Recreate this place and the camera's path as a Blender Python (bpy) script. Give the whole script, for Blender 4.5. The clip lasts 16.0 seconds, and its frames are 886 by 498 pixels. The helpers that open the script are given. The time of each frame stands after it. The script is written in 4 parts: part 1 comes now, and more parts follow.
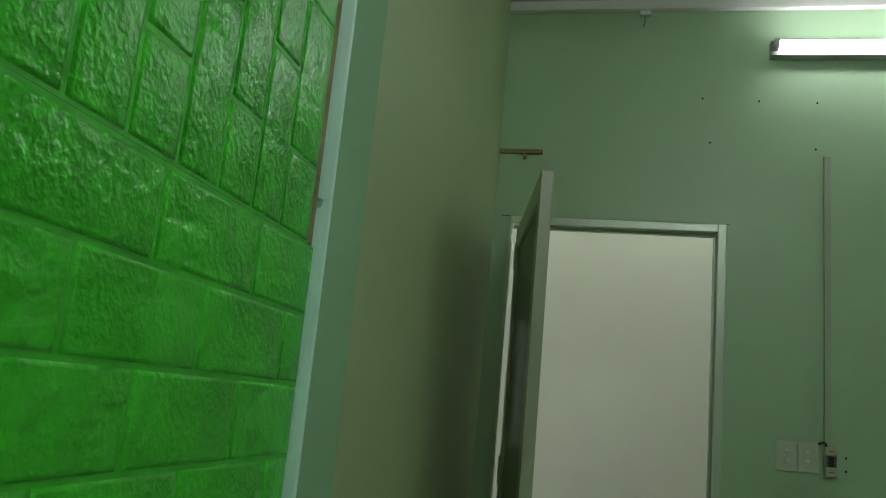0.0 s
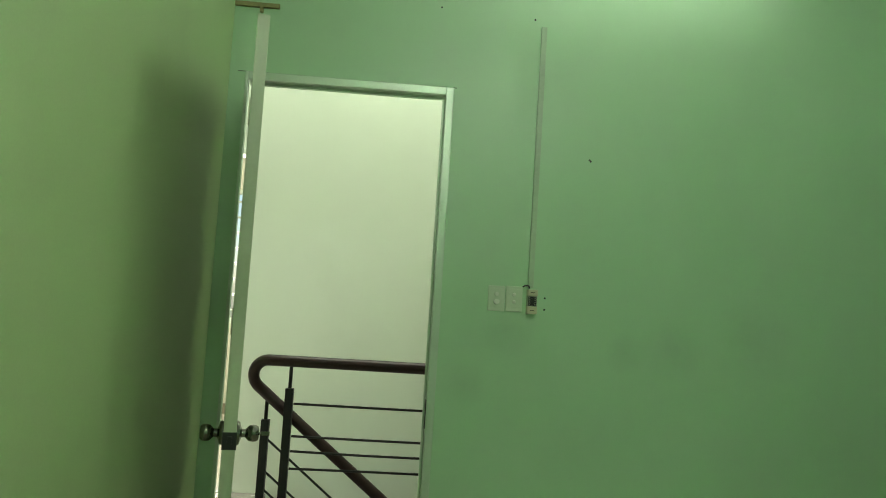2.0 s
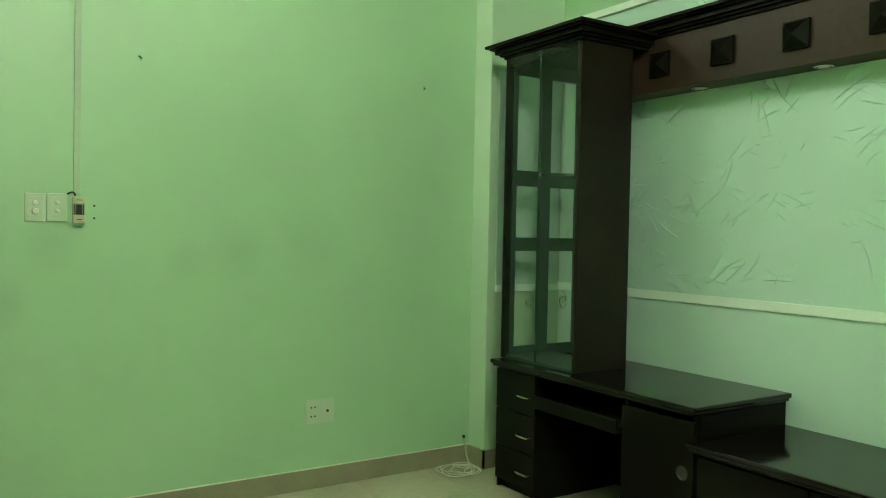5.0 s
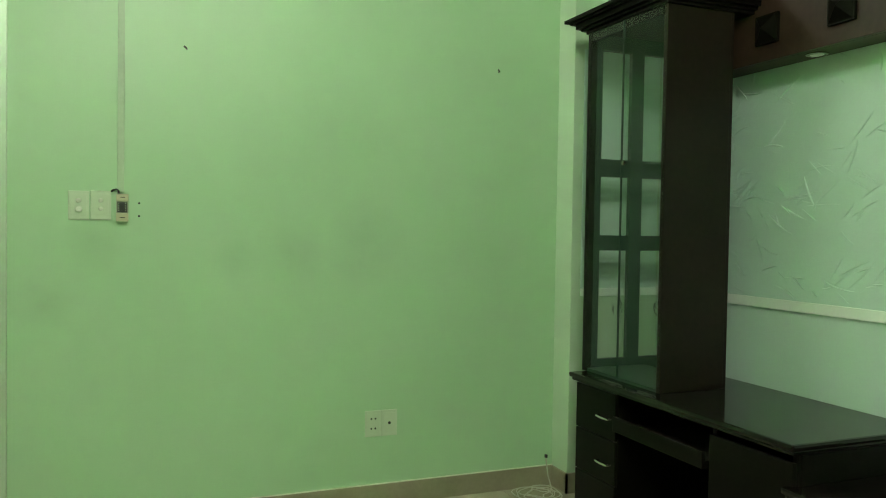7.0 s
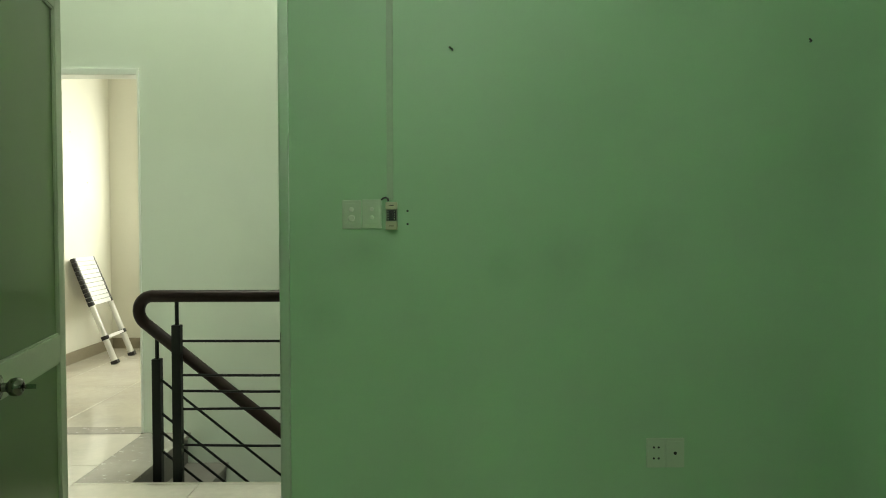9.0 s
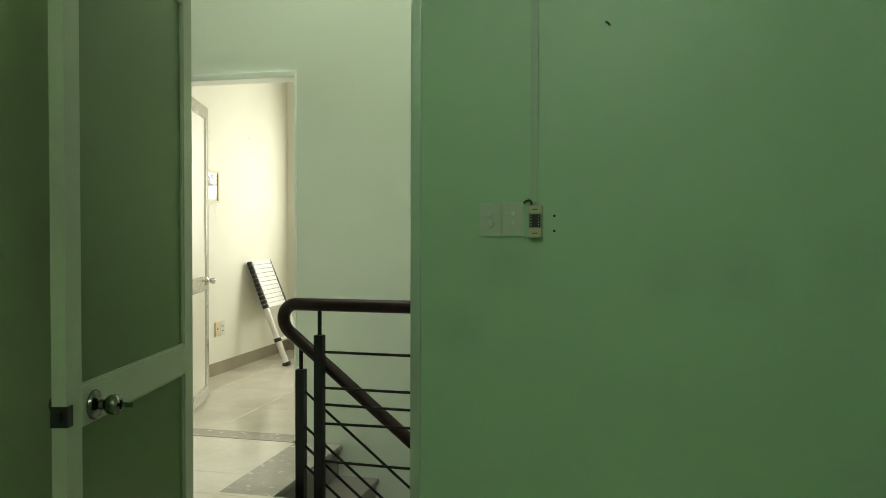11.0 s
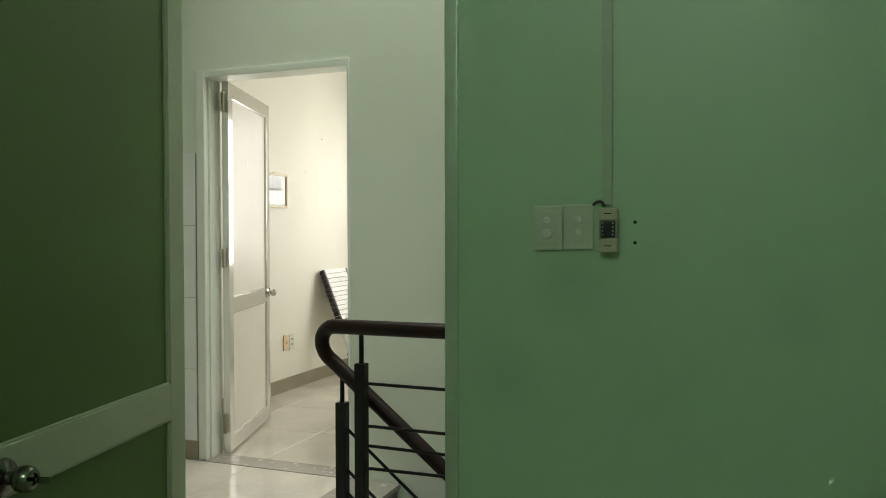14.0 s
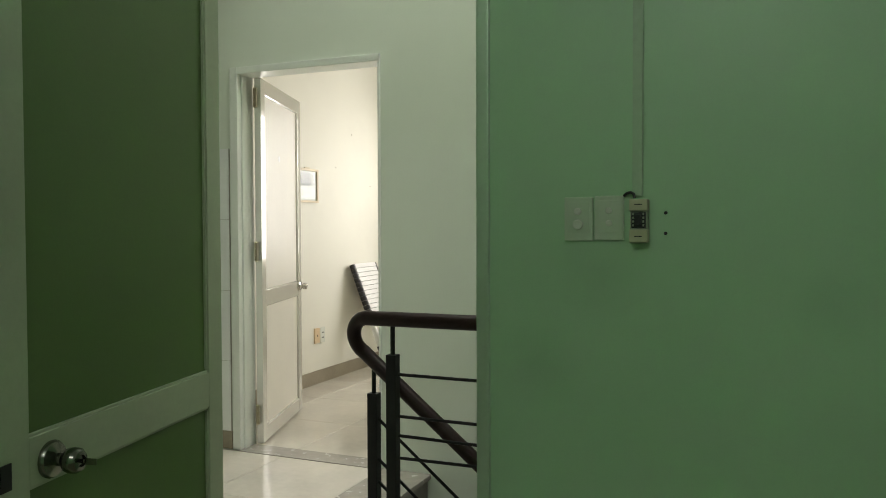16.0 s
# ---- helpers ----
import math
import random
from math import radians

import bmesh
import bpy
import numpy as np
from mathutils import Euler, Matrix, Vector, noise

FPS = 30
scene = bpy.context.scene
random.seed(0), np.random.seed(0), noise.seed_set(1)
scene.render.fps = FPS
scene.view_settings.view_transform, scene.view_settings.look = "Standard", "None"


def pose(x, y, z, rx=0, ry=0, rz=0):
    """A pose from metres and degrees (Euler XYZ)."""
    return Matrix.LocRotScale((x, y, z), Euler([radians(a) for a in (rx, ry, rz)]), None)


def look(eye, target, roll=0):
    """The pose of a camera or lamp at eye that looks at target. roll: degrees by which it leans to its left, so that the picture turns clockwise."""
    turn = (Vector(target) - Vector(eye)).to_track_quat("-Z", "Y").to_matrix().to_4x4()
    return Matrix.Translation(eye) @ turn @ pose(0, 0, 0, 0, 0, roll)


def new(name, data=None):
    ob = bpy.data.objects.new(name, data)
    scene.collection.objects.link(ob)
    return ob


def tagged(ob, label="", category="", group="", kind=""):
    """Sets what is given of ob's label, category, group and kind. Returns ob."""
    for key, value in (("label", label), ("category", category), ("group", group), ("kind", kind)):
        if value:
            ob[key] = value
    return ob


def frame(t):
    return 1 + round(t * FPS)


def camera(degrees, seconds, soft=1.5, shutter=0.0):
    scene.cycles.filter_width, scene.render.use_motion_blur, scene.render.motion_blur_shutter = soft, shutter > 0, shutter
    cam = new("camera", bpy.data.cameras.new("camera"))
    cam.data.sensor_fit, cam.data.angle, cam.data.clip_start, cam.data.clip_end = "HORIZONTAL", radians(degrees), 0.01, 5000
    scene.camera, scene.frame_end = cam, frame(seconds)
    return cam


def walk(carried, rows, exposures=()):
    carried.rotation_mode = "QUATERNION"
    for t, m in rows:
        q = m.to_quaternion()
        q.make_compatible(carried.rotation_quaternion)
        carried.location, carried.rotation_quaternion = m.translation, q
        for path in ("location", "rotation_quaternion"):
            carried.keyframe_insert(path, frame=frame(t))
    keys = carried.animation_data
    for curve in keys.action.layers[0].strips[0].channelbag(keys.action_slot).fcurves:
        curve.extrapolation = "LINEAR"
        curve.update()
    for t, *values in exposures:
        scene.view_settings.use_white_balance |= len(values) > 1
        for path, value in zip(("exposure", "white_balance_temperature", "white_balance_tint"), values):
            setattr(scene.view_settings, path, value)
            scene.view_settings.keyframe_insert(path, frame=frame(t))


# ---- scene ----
cam = camera(59.1, 16.0, soft=1.0)
PATH = [
    (0, (0.357, 0.337, 1.338), (-0.063, 2.254, 1.724), 5.4),
    (0.5, (0.384, 0.314, 1.276), (0.203, 2.287, 1.552), 4.5),
    (1, (0.46, 0.274, 1.237), (0.527, 2.264, 1.43), 4.1),
    (1.5, (0.521, 0.27, 1.226), (0.619, 2.261, 1.383), 3.9),
    (2, (0.602, 0.292, 1.208), (0.726, 2.282, 1.358), 3.6),
    (2.5, (0.662, 0.289, 1.199), (0.854, 2.279, 1.244), 2.4),
    (3, (0.731, 0.259, 1.196), (1.064, 2.229, 1.132), 1.5),
    (3.5, (0.715, 0.242, 1.197), (1.273, 2.161, 1.136), 2.2),
    (4, (0.71, 0.237, 1.197), (1.519, 2.065, 1.143), 1.7),
    (4.5, (0.715, 0.243, 1.197), (1.735, 1.963, 1.152), 1.3),
    (4.7, (0.718, 0.246, 1.197), (1.805, 1.924, 1.155), 1.1),
    (6.8, (1.148, 0.399, 1.197), (2.039, 2.189, 1.149), 1.2),
    (7, (1.21, 0.4, 1.196), (1.962, 2.252, 1.145), 0.9),
    (7.5, (1.335, 0.367, 1.229), (1.759, 2.32, 1.157), 0.7),
    (8, (1.373, 0.371, 1.213), (1.639, 2.352, 1.148), 0.2),
    (8.5, (1.371, 0.458, 1.209), (1.473, 2.455, 1.143), -0.0),
    (9, (1.358, 0.661, 1.224), (1.379, 2.66, 1.162), -0.1),
    (9.5, (1.376, 0.847, 1.228), (1.277, 2.844, 1.162), -0.6),
    (10, (1.472, 0.985, 1.241), (1.187, 2.963, 1.172), -0.4),
    (10.2, (1.506, 0.986, 1.231), (1.156, 2.954, 1.168), 0.1),
    (12.5, (1.394, 1.469, 1.242), (0.839, 3.39, 1.203), -0.3),
    (13, (1.451, 1.618, 1.251), (0.8, 3.509, 1.216), -0.1),
    (13.5, (1.487, 1.686, 1.246), (0.8, 3.563, 1.209), 0.0),
    (14, (1.485, 1.707, 1.252), (0.778, 3.577, 1.21), -0.1),
    (14.5, (1.477, 1.713, 1.249), (0.746, 3.574, 1.204), -0.1),
    (15, (1.478, 1.707, 1.249), (0.723, 3.559, 1.202), -0.1),
    (15.5, (1.481, 1.691, 1.245), (0.714, 3.537, 1.194), -0.1),
    (16, (1.487, 1.675, 1.241), (0.714, 3.518, 1.188), -0.2),
]
EXPOSURES = [
    (0.0, -0.66, 6350, 23), (0.5, -0.07, 6330, 25), (1.0, 0.22, 6650, 13), (1.5, 0.43, 6750, 12), (2.0, 0.46, 6900, 2), (2.5, 0.36, 7150, -4), (3.5, 0.58, 7050, -6), (4.0, 0.84, 7150, -3),
    (4.5, 1.25, 7300, 0), (7.0, 1.32, 7150, 11), (7.5, 0.96, 6750, 5), (8.0, 0.30, 6750, 2), (9.0, 0.04, 6800, 2), (10.0, -0.07, 7000, 0),
    (12.5, -0.42, 6600, 9), (16.0, -0.49, 6500, 15),
]
walk(cam, [(t, look(eye, target, roll)) for t, eye, target, roll in PATH], EXPOSURES)

# ---- world and lights ----
world = bpy.data.worlds.new("sky")
scene.world = world
world.use_nodes = True
wn = world.node_tree.nodes
sky = wn.new("ShaderNodeTexSky")
sky.sky_type, sky.sun_disc = "NISHITA", False
sky.sun_elevation, sky.sun_rotation = radians(50), radians(200)
wn["Background"].inputs["Strength"].default_value = 0.12
world.node_tree.links.new(sky.outputs["Color"], wn["Background"].inputs["Color"])


def area_lamp(name, m, sx, sy, watts, colour):
    data = bpy.data.lights.new(name, "AREA")
    data.shape, data.size, data.size_y, data.energy, data.color = "RECTANGLE", sx, sy, watts, colour
    ob = new(name, data)
    ob.matrix_world = m
    return ob


# fill lamp added above the stairwell for the landing, window of the far room
area_lamp("landing_fill", look((0.62, 4.82, 5.6), (0.62, 4.82, 0)), 3.0, 0.8, 145, (1.0, 0.985, 0.925))
area_lamp("window_daylight", look((-0.5, 8.49, 1.6), (-0.6, 6.0, 1.2)), 1.6, 1.4, 80, (1.0, 0.975, 0.90))


# ---- materials ----
def material(name, base, rough=0.5, metal=0.0, vary=0.08, scale=6.0, fine=90.0, bump=0.05, dist=0.002, stain=0.0,
             coat=0.0, spec=0.5, random_piece=0.0):
    """Base colour varied at two scales, with fine relief."""
    m = bpy.data.materials.new(name)
    m.use_nodes = True
    n, l = m.node_tree.nodes, m.node_tree.links
    b = n["Principled BSDF"]
    co = n.new("ShaderNodeNewGeometry")
    big, small = n.new("ShaderNodeTexNoise"), n.new("ShaderNodeTexNoise")
    big.inputs["Scale"].default_value, small.inputs["Scale"].default_value = scale, fine
    big.inputs["Detail"].default_value, small.inputs["Detail"].default_value = 4, 5
    for t in (big, small):
        l.new(co.outputs["Position"], t.inputs["Vector"])
    add = n.new("ShaderNodeMath")
    add.operation = "MULTIPLY_ADD"
    l.new(small.outputs["Fac"], add.inputs[0])
    add.inputs[1].default_value = 0.5
    l.new(big.outputs["Fac"], add.inputs[2])
    ramp = n.new("ShaderNodeValToRGB")
    ramp.color_ramp.elements[0].position, ramp.color_ramp.elements[1].position = 0.45, 1.05
    lo = [max(0.0, c * (1 - vary)) for c in base]
    hi = [min(1.0, c * (1 + vary)) for c in base]
    ramp.color_ramp.elements[0].color, ramp.color_ramp.elements[1].color = (*lo, 1), (*hi, 1)
    l.new(add.outputs[0], ramp.inputs["Fac"])
    colour = ramp.outputs["Color"]
    if stain:
        st = n.new("ShaderNodeTexNoise")
        st.inputs["Scale"].default_value, st.inputs["Detail"].default_value = 1.7, 8
        l.new(co.outputs["Position"], st.inputs["Vector"])
        r2 = n.new("ShaderNodeValToRGB")
        r2.color_ramp.elements[0].position, r2.color_ramp.elements[1].position = 0.56, 0.78
        r2.color_ramp.elements[0].color, r2.color_ramp.elements[1].color = (1, 1, 1, 1), (1 - stain, 1 - stain, 1 - stain, 1)
        l.new(st.outputs["Fac"], r2.inputs["Fac"])
        mul = n.new("ShaderNodeMixRGB")
        mul.blend_type, mul.inputs["Fac"].default_value = "MULTIPLY", 1.0
        l.new(colour, mul.inputs["Color1"])
        l.new(r2.outputs["Color"], mul.inputs["Color2"])
        colour = mul.outputs["Color"]
    if random_piece:
        oi, hsv = n.new("ShaderNodeObjectInfo"), n.new("ShaderNodeHueSaturation")
        ma = n.new("ShaderNodeMapRange")
        ma.inputs["To Min"].default_value, ma.inputs["To Max"].default_value = 1 - random_piece, 1 + random_piece
        l.new(oi.outputs["Random"], ma.inputs["Value"])
        l.new(ma.outputs["Result"], hsv.inputs["Value"])
        l.new(colour, hsv.inputs["Color"])
        colour = hsv.outputs["Color"]
    l.new(colour, b.inputs["Base Color"])
    rr = n.new("ShaderNodeMapRange")
    rr.inputs["To Min"].default_value, rr.inputs["To Max"].default_value = max(0.02, rough * 0.82), min(1, rough * 1.18)
    l.new(big.outputs["Fac"], rr.inputs["Value"])
    l.new(rr.outputs["Result"], b.inputs["Roughness"])
    b.inputs["Metallic"].default_value = metal
    b.inputs["Specular IOR Level"].default_value = spec
    b.inputs["Coat Weight"].default_value = coat
    b.inputs["Coat Roughness"].default_value = 0.12
    if bump:
        bp = n.new("ShaderNodeBump")
        bp.inputs["Strength"].default_value, bp.inputs["Distance"].default_value = bump, dist
        l.new(small.outputs["Fac"], bp.inputs["Height"])
        l.new(bp.outputs["Normal"], b.inputs["Normal"])
    return m


def emitter(name, colour, strength):
    m = bpy.data.materials.new(name)
    m.use_nodes = True
    b = m.node_tree.nodes["Principled BSDF"]
    b.inputs["Base Color"].default_value = (0.9, 0.9, 0.9, 1)
    b.inputs["Emission Color"].default_value = (*colour, 1)
    b.inputs["Emission Strength"].default_value = strength
    return m


def glass_material(name, tint=(0.975, 0.99, 0.98)):
    m = bpy.data.materials.new(name)
    m.use_nodes = True
    n, l = m.node_tree.nodes, m.node_tree.links
    tr, gl, mix, lw = (n.new("ShaderNodeBsdfTransparent"), n.new("ShaderNodeBsdfGlossy"), n.new("ShaderNodeMixShader"),
                       n.new("ShaderNodeLayerWeight"))
    tr.inputs["Color"].default_value = (*tint, 1)
    gl.inputs["Roughness"].default_value = 0.03
    power, fac = n.new("ShaderNodeMath"), n.new("ShaderNodeMath")
    power.operation, fac.operation = "POWER", "MULTIPLY_ADD"
    power.inputs[1].default_value = 4.0
    fac.inputs[1].default_value, fac.inputs[2].default_value = 0.45, 0.02
    l.new(lw.outputs["Facing"], power.inputs[0])
    l.new(power.outputs[0], fac.inputs[0])
    l.new(fac.outputs[0], mix.inputs[0])
    l.new(tr.outputs[0], mix.inputs[1])
    l.new(gl.outputs[0], mix.inputs[2])
    l.new(mix.outputs[0], n["Material Output"].inputs["Surface"])
    return m


def relief(m, scale, strength, dist, kind="crease"):
    """Adds coarse relief: straight fine creases of embossed paper, or the hollows of moulded foam."""
    n, l = m.node_tree.nodes, m.node_tree.links
    co = n.new("ShaderNodeNewGeometry")
    b = n["Principled BSDF"]

    def layer(height, strength, dist):
        bp = n.new("ShaderNodeBump")
        bp.inputs["Strength"].default_value, bp.inputs["Distance"].default_value = strength, dist
        l.new(height, bp.inputs["Height"])
        for link in list(b.inputs["Normal"].links):
            l.new(link.from_socket, bp.inputs["Normal"])
        l.new(bp.outputs["Normal"], b.inputs["Normal"])

    if kind == "crease":
        for k, (sc, low, turn) in enumerate(((scale, 0.52, 0.35), (scale * 1.3, 0.53, 1.15), (scale * 0.9, 0.53, -0.6), (scale * 1.2, 0.54, -1.2))):
            mp = n.new("ShaderNodeMapping")
            mp.vector_type = "TEXTURE"
            mp.inputs["Location"].default_value = (1.7 * k, 3.1 * k, 0.4)
            mp.inputs["Rotation"].default_value = (turn, 0, 0)
            mp.inputs["Scale"].default_value = (6.0, 2.6, 0.5)
            l.new(co.outputs["Position"], mp.inputs["Vector"])
            vor = n.new("ShaderNodeTexVoronoi")
            vor.feature = "DISTANCE_TO_EDGE"
            vor.inputs["Scale"].default_value = sc
            l.new(mp.outputs["Vector"], vor.inputs["Vector"])
            line = n.new("ShaderNodeMapRange")
            line.inputs["From Max"].default_value = 0.04
            line.inputs["To Min"].default_value, line.inputs["To Max"].default_value = 1, 0
            l.new(vor.outputs["Distance"], line.inputs["Value"])
            gate = n.new("ShaderNodeTexNoise")
            gate.inputs["Scale"].default_value = 4.3 + 1.1 * k
            l.new(co.outputs["Position"], gate.inputs["Vector"])
            gr = n.new("ShaderNodeMapRange")
            gr.inputs["From Min"].default_value, gr.inputs["From Max"].default_value = low, low + 0.12
            l.new(gate.outputs["Fac"], gr.inputs["Value"])
            mul = n.new("ShaderNodeMath")
            mul.operation = "MULTIPLY"
            l.new(line.outputs["Result"], mul.inputs[0])
            l.new(gr.outputs["Result"], mul.inputs[1])
            layer(mul.outputs[0], strength, dist)
    else:
        for sc, lo, hi, st, di, squash in ((scale * 0.6, 0.26, 0.40, strength * 1.2, dist, 0.3), (scale, 0.25, 0.75, strength, dist, 1.0),
                                           (scale * 3.2, 0.4, 0.8, strength * 1.2, dist * 0.4, 1.0)):
            tex, mp = n.new("ShaderNodeTexNoise"), n.new("ShaderNodeMapping")
            tex.inputs["Scale"].default_value, tex.inputs["Detail"].default_value = sc, 1.5
            mp.inputs["Rotation"].default_value = (0.7, 0, 0)
            mp.inputs["Scale"].default_value = (1, squash, 1)
            l.new(co.outputs["Position"], mp.inputs["Vector"])
            l.new(mp.outputs["Vector"], tex.inputs["Vector"])
            mr = n.new("ShaderNodeMapRange")
            mr.inputs["From Min"].default_value, mr.inputs["From Max"].default_value = lo, hi
            l.new(tex.outputs["Fac"], mr.inputs["Value"])
            layer(mr.outputs["Result"], st, di)
    return m


GREEN = material("green_wall_paint", (0.40, 0.60, 0.39), 0.40, vary=0.03, scale=1.3, fine=160, bump=0.12, dist=0.001, stain=0.035)

# Left wall's green paint with the yellowish light on it mixed into the colour.
LEFTGREEN = material("left_green_with_yellow_light", (0.475, 0.615, 0.325), 0.45, vary=0.05, scale=1.3, fine=160, bump=0.12, dist=0.001, stain=0.08)


def smudge(m, spots, amount):
    """Grey hand marks with soft uneven edges round given places."""
    n, l = m.node_tree.nodes, m.node_tree.links
    b = n["Principled BSDF"]
    geo, tex = n.new("ShaderNodeNewGeometry"), n.new("ShaderNodeTexNoise")
    tex.inputs["Scale"].default_value, tex.inputs["Detail"].default_value = 9, 6
    l.new(geo.outputs["Position"], tex.inputs["Vector"])
    for place, size in spots:
        far = n.new("ShaderNodeVectorMath")
        far.operation, far.inputs[1].default_value = "DISTANCE", place
        l.new(geo.outputs["Position"], far.inputs[0])
        near = n.new("ShaderNodeMapRange")
        near.inputs["From Min"].default_value, near.inputs["From Max"].default_value = 0.0, size
        near.inputs["To Min"].default_value, near.inputs["To Max"].default_value = amount, 0
        l.new(far.outputs["Value"], near.inputs["Value"])
        fac = n.new("ShaderNodeMath")
        fac.operation = "MULTIPLY"
        l.new(near.outputs["Result"], fac.inputs[0])
        l.new(tex.outputs["Fac"], fac.inputs[1])
        mix = n.new("ShaderNodeMixRGB")
        mix.inputs["Color2"].default_value = (0.20, 0.24, 0.19, 1)
        l.new(fac.outputs[0], mix.inputs["Fac"])
        l.new(b.inputs["Base Color"].links[0].from_socket, mix.inputs["Color1"])
        l.new(mix.outputs["Color"], b.inputs["Base Color"])
    return m


smudge(GREEN, (((1.83, 3.6, 1.10), 0.16), ((2.16, 3.6, 1.13), 0.20), ((1.62, 3.6, 1.06), 0.10), ((1.10, 3.6, 1.13), 0.13), ((0.93, 3.6, 0.9), 0.12)), 0.34)
CREAM = material("pale_landing_paint", (0.725, 0.785, 0.688), 0.6, vary=0.03, scale=1.5, fine=150, bump=0.08, dist=0.001, stain=0.05)
FARPAINT = material("cream_room_paint", (0.76, 0.75, 0.65), 0.6, vary=0.03, scale=1.5, fine=150, bump=0.08, dist=0.001, stain=0.06)
CEILING = material("white_ceiling_paint", (0.78, 0.79, 0.76), 0.8, vary=0.03, scale=1.2, fine=120)
SKIRT = material("brown_ceramic_skirting", (0.29, 0.255, 0.185), 0.3, vary=0.12, scale=5, fine=60)
TILE = material("cream_polished_tile", (0.58, 0.545, 0.465), 0.16, vary=0.1, scale=3.0, fine=25, bump=0.01, random_piece=0.03)
# Room tiles: a darker, yellower base colour than the landing tiles.
ROOMTILE = material("darker_room_tile", (0.40, 0.38, 0.28), 0.22, vary=0.12, scale=3.0, fine=25, bump=0.01, random_piece=0.03)
GROUT = material("grey_grout", (0.33, 0.31, 0.27), 0.8, vary=0.15)
GRANITE = material("speckled_grey_granite", (0.33, 0.31, 0.27), 0.26, vary=0.1, scale=22, fine=190, bump=0.02)
# Granite darkened to carry the stairwell's shade in its colour.
STAIRSTONE = material("well_shaded_speckled_granite", (0.15, 0.14, 0.12), 0.3, vary=0.2, scale=30, fine=190, bump=0.02)
WALLTILE = material("white_wall_tile", (0.80, 0.82, 0.80), 0.3, vary=0.03)
ALU = material("pale_anodised_aluminium", (0.50, 0.60, 0.49), 0.36, metal=0.35, vary=0.05, scale=4, fine=70, stain=0.12)
ALUWHITE = material("white_painted_aluminium", (0.80, 0.84, 0.78), 0.3, vary=0.04, scale=4, fine=70, stain=0.1)
# Dark green panel, taken darker still for the weak light on the leaf.
PANEL = material("green_grey_door_panel", (0.090, 0.166, 0.040), 0.33, vary=0.06, scale=2.2, fine=110, bump=0.0, stain=0.03)
# Door aluminium for the leaf only, its weaker light put into the colour.
LEAFALU = material("shaded_green_grey_aluminium", (0.41, 0.47, 0.33), 0.38, vary=0.07, scale=4, fine=70, stain=0.15)
PANELWHITE = material("off_white_door_panel", (0.76, 0.74, 0.65), 0.4, vary=0.05, scale=2.2, fine=90, stain=0.06)
DARKWOOD = material("dark_stained_lacquered_wood", (0.005, 0.0045, 0.003), 0.36, vary=0.4, scale=2.5, fine=45, bump=0.02, spec=0.09)
TOPWOOD = material("polished_black_worktop", (0.008, 0.006, 0.005), 0.10, vary=0.4, scale=2.5, fine=30, bump=0.008, spec=0.32)
VALANCE = material("reddish_brown_veneer", (0.040, 0.022, 0.016), 0.38, vary=0.35, scale=2.0, fine=40, bump=0.03, spec=0.25)
SIDEWOOD = material("dark_brown_side_veneer", (0.012, 0.008, 0.005), 0.4, vary=0.4, scale=2.2, fine=40, bump=0.02, spec=0.2)
CABGREEN = material("dark_green_cabinet_frame", (0.022, 0.055, 0.038), 0.35, vary=0.2, scale=4, fine=60)
RAILWOOD = material("dark_brown_handrail_wood", (0.015, 0.007, 0.005), 0.38, vary=0.35, scale=8, fine=90, spec=0.22)
BLACKMETAL = material("black_painted_steel", (0.006, 0.007, 0.006), 0.46, vary=0.3, scale=20, fine=200, spec=0.25)
FOAM = relief(material("bright_green_foam", (0.040, 0.58, 0.028), 0.27, vary=0.14, scale=8, fine=260, bump=0.06, dist=0.001, random_piece=0.05, spec=0.42),
              46, 0.29, 0.004, "hollow")
FOAMBASE = material("green_foam_joint", (0.045, 0.60, 0.035), 0.45, vary=0.08)
PLYEDGE = material("brown_backing_board", (0.30, 0.27, 0.12), 0.8, vary=0.25, scale=12)
AQUA = material("pale_aqua_plastic_trim", (0.70, 1.0, 0.95), 0.4, vary=0.02)
TRIM = material("white_plastic_trim", (0.88, 0.95, 0.90), 0.3, vary=0.03)
PARTGREEN = material("mid_green_partition_paint", (0.31, 0.57, 0.34), 0.75, vary=0.05, scale=1.4, fine=150, bump=0.1, dist=0.001, stain=0.06, spec=0.15)
PILASTER = material("pale_green_pilaster_paint", (0.52, 0.67, 0.51), 0.5, vary=0.05, scale=1.4, fine=150, bump=0.1, dist=0.001, stain=0.06)
PAPER = relief(material("embossed_pale_wallpaper", (0.57, 0.74, 0.68), 0.42, vary=0.04, scale=3, fine=130, bump=0.15), 8.0, 0.10, 0.003)
FARALU = material("polished_white_aluminium", (0.80, 0.79, 0.75), 0.13, metal=0.6, vary=0.03, scale=4, fine=70)
KNOB = material("dark_antique_nickel", (0.21, 0.21, 0.18), 0.18, metal=1.0, vary=0.1, scale=20, fine=200)
BUTTON = material("light_ivory_button", (0.72, 0.74, 0.66), 0.25, vary=0.03)
PLAIN = material("pale_plain_wallpaper", (0.61, 0.77, 0.71), 0.45, vary=0.04, scale=2, fine=140, bump=0.08)
PLASTIC = material("ivory_plastic", (0.53, 0.61, 0.48), 0.3, vary=0.04)
CONDUIT = material("painted_conduit", (0.38, 0.49, 0.35), 0.45, vary=0.1, scale=3, fine=60, stain=0.2)
BEIGE = material("beige_plastic", (0.50, 0.47, 0.33), 0.4, vary=0.06)
ORANGE = material("yellowed_plastic", (0.70, 0.54, 0.34), 0.4, vary=0.06)
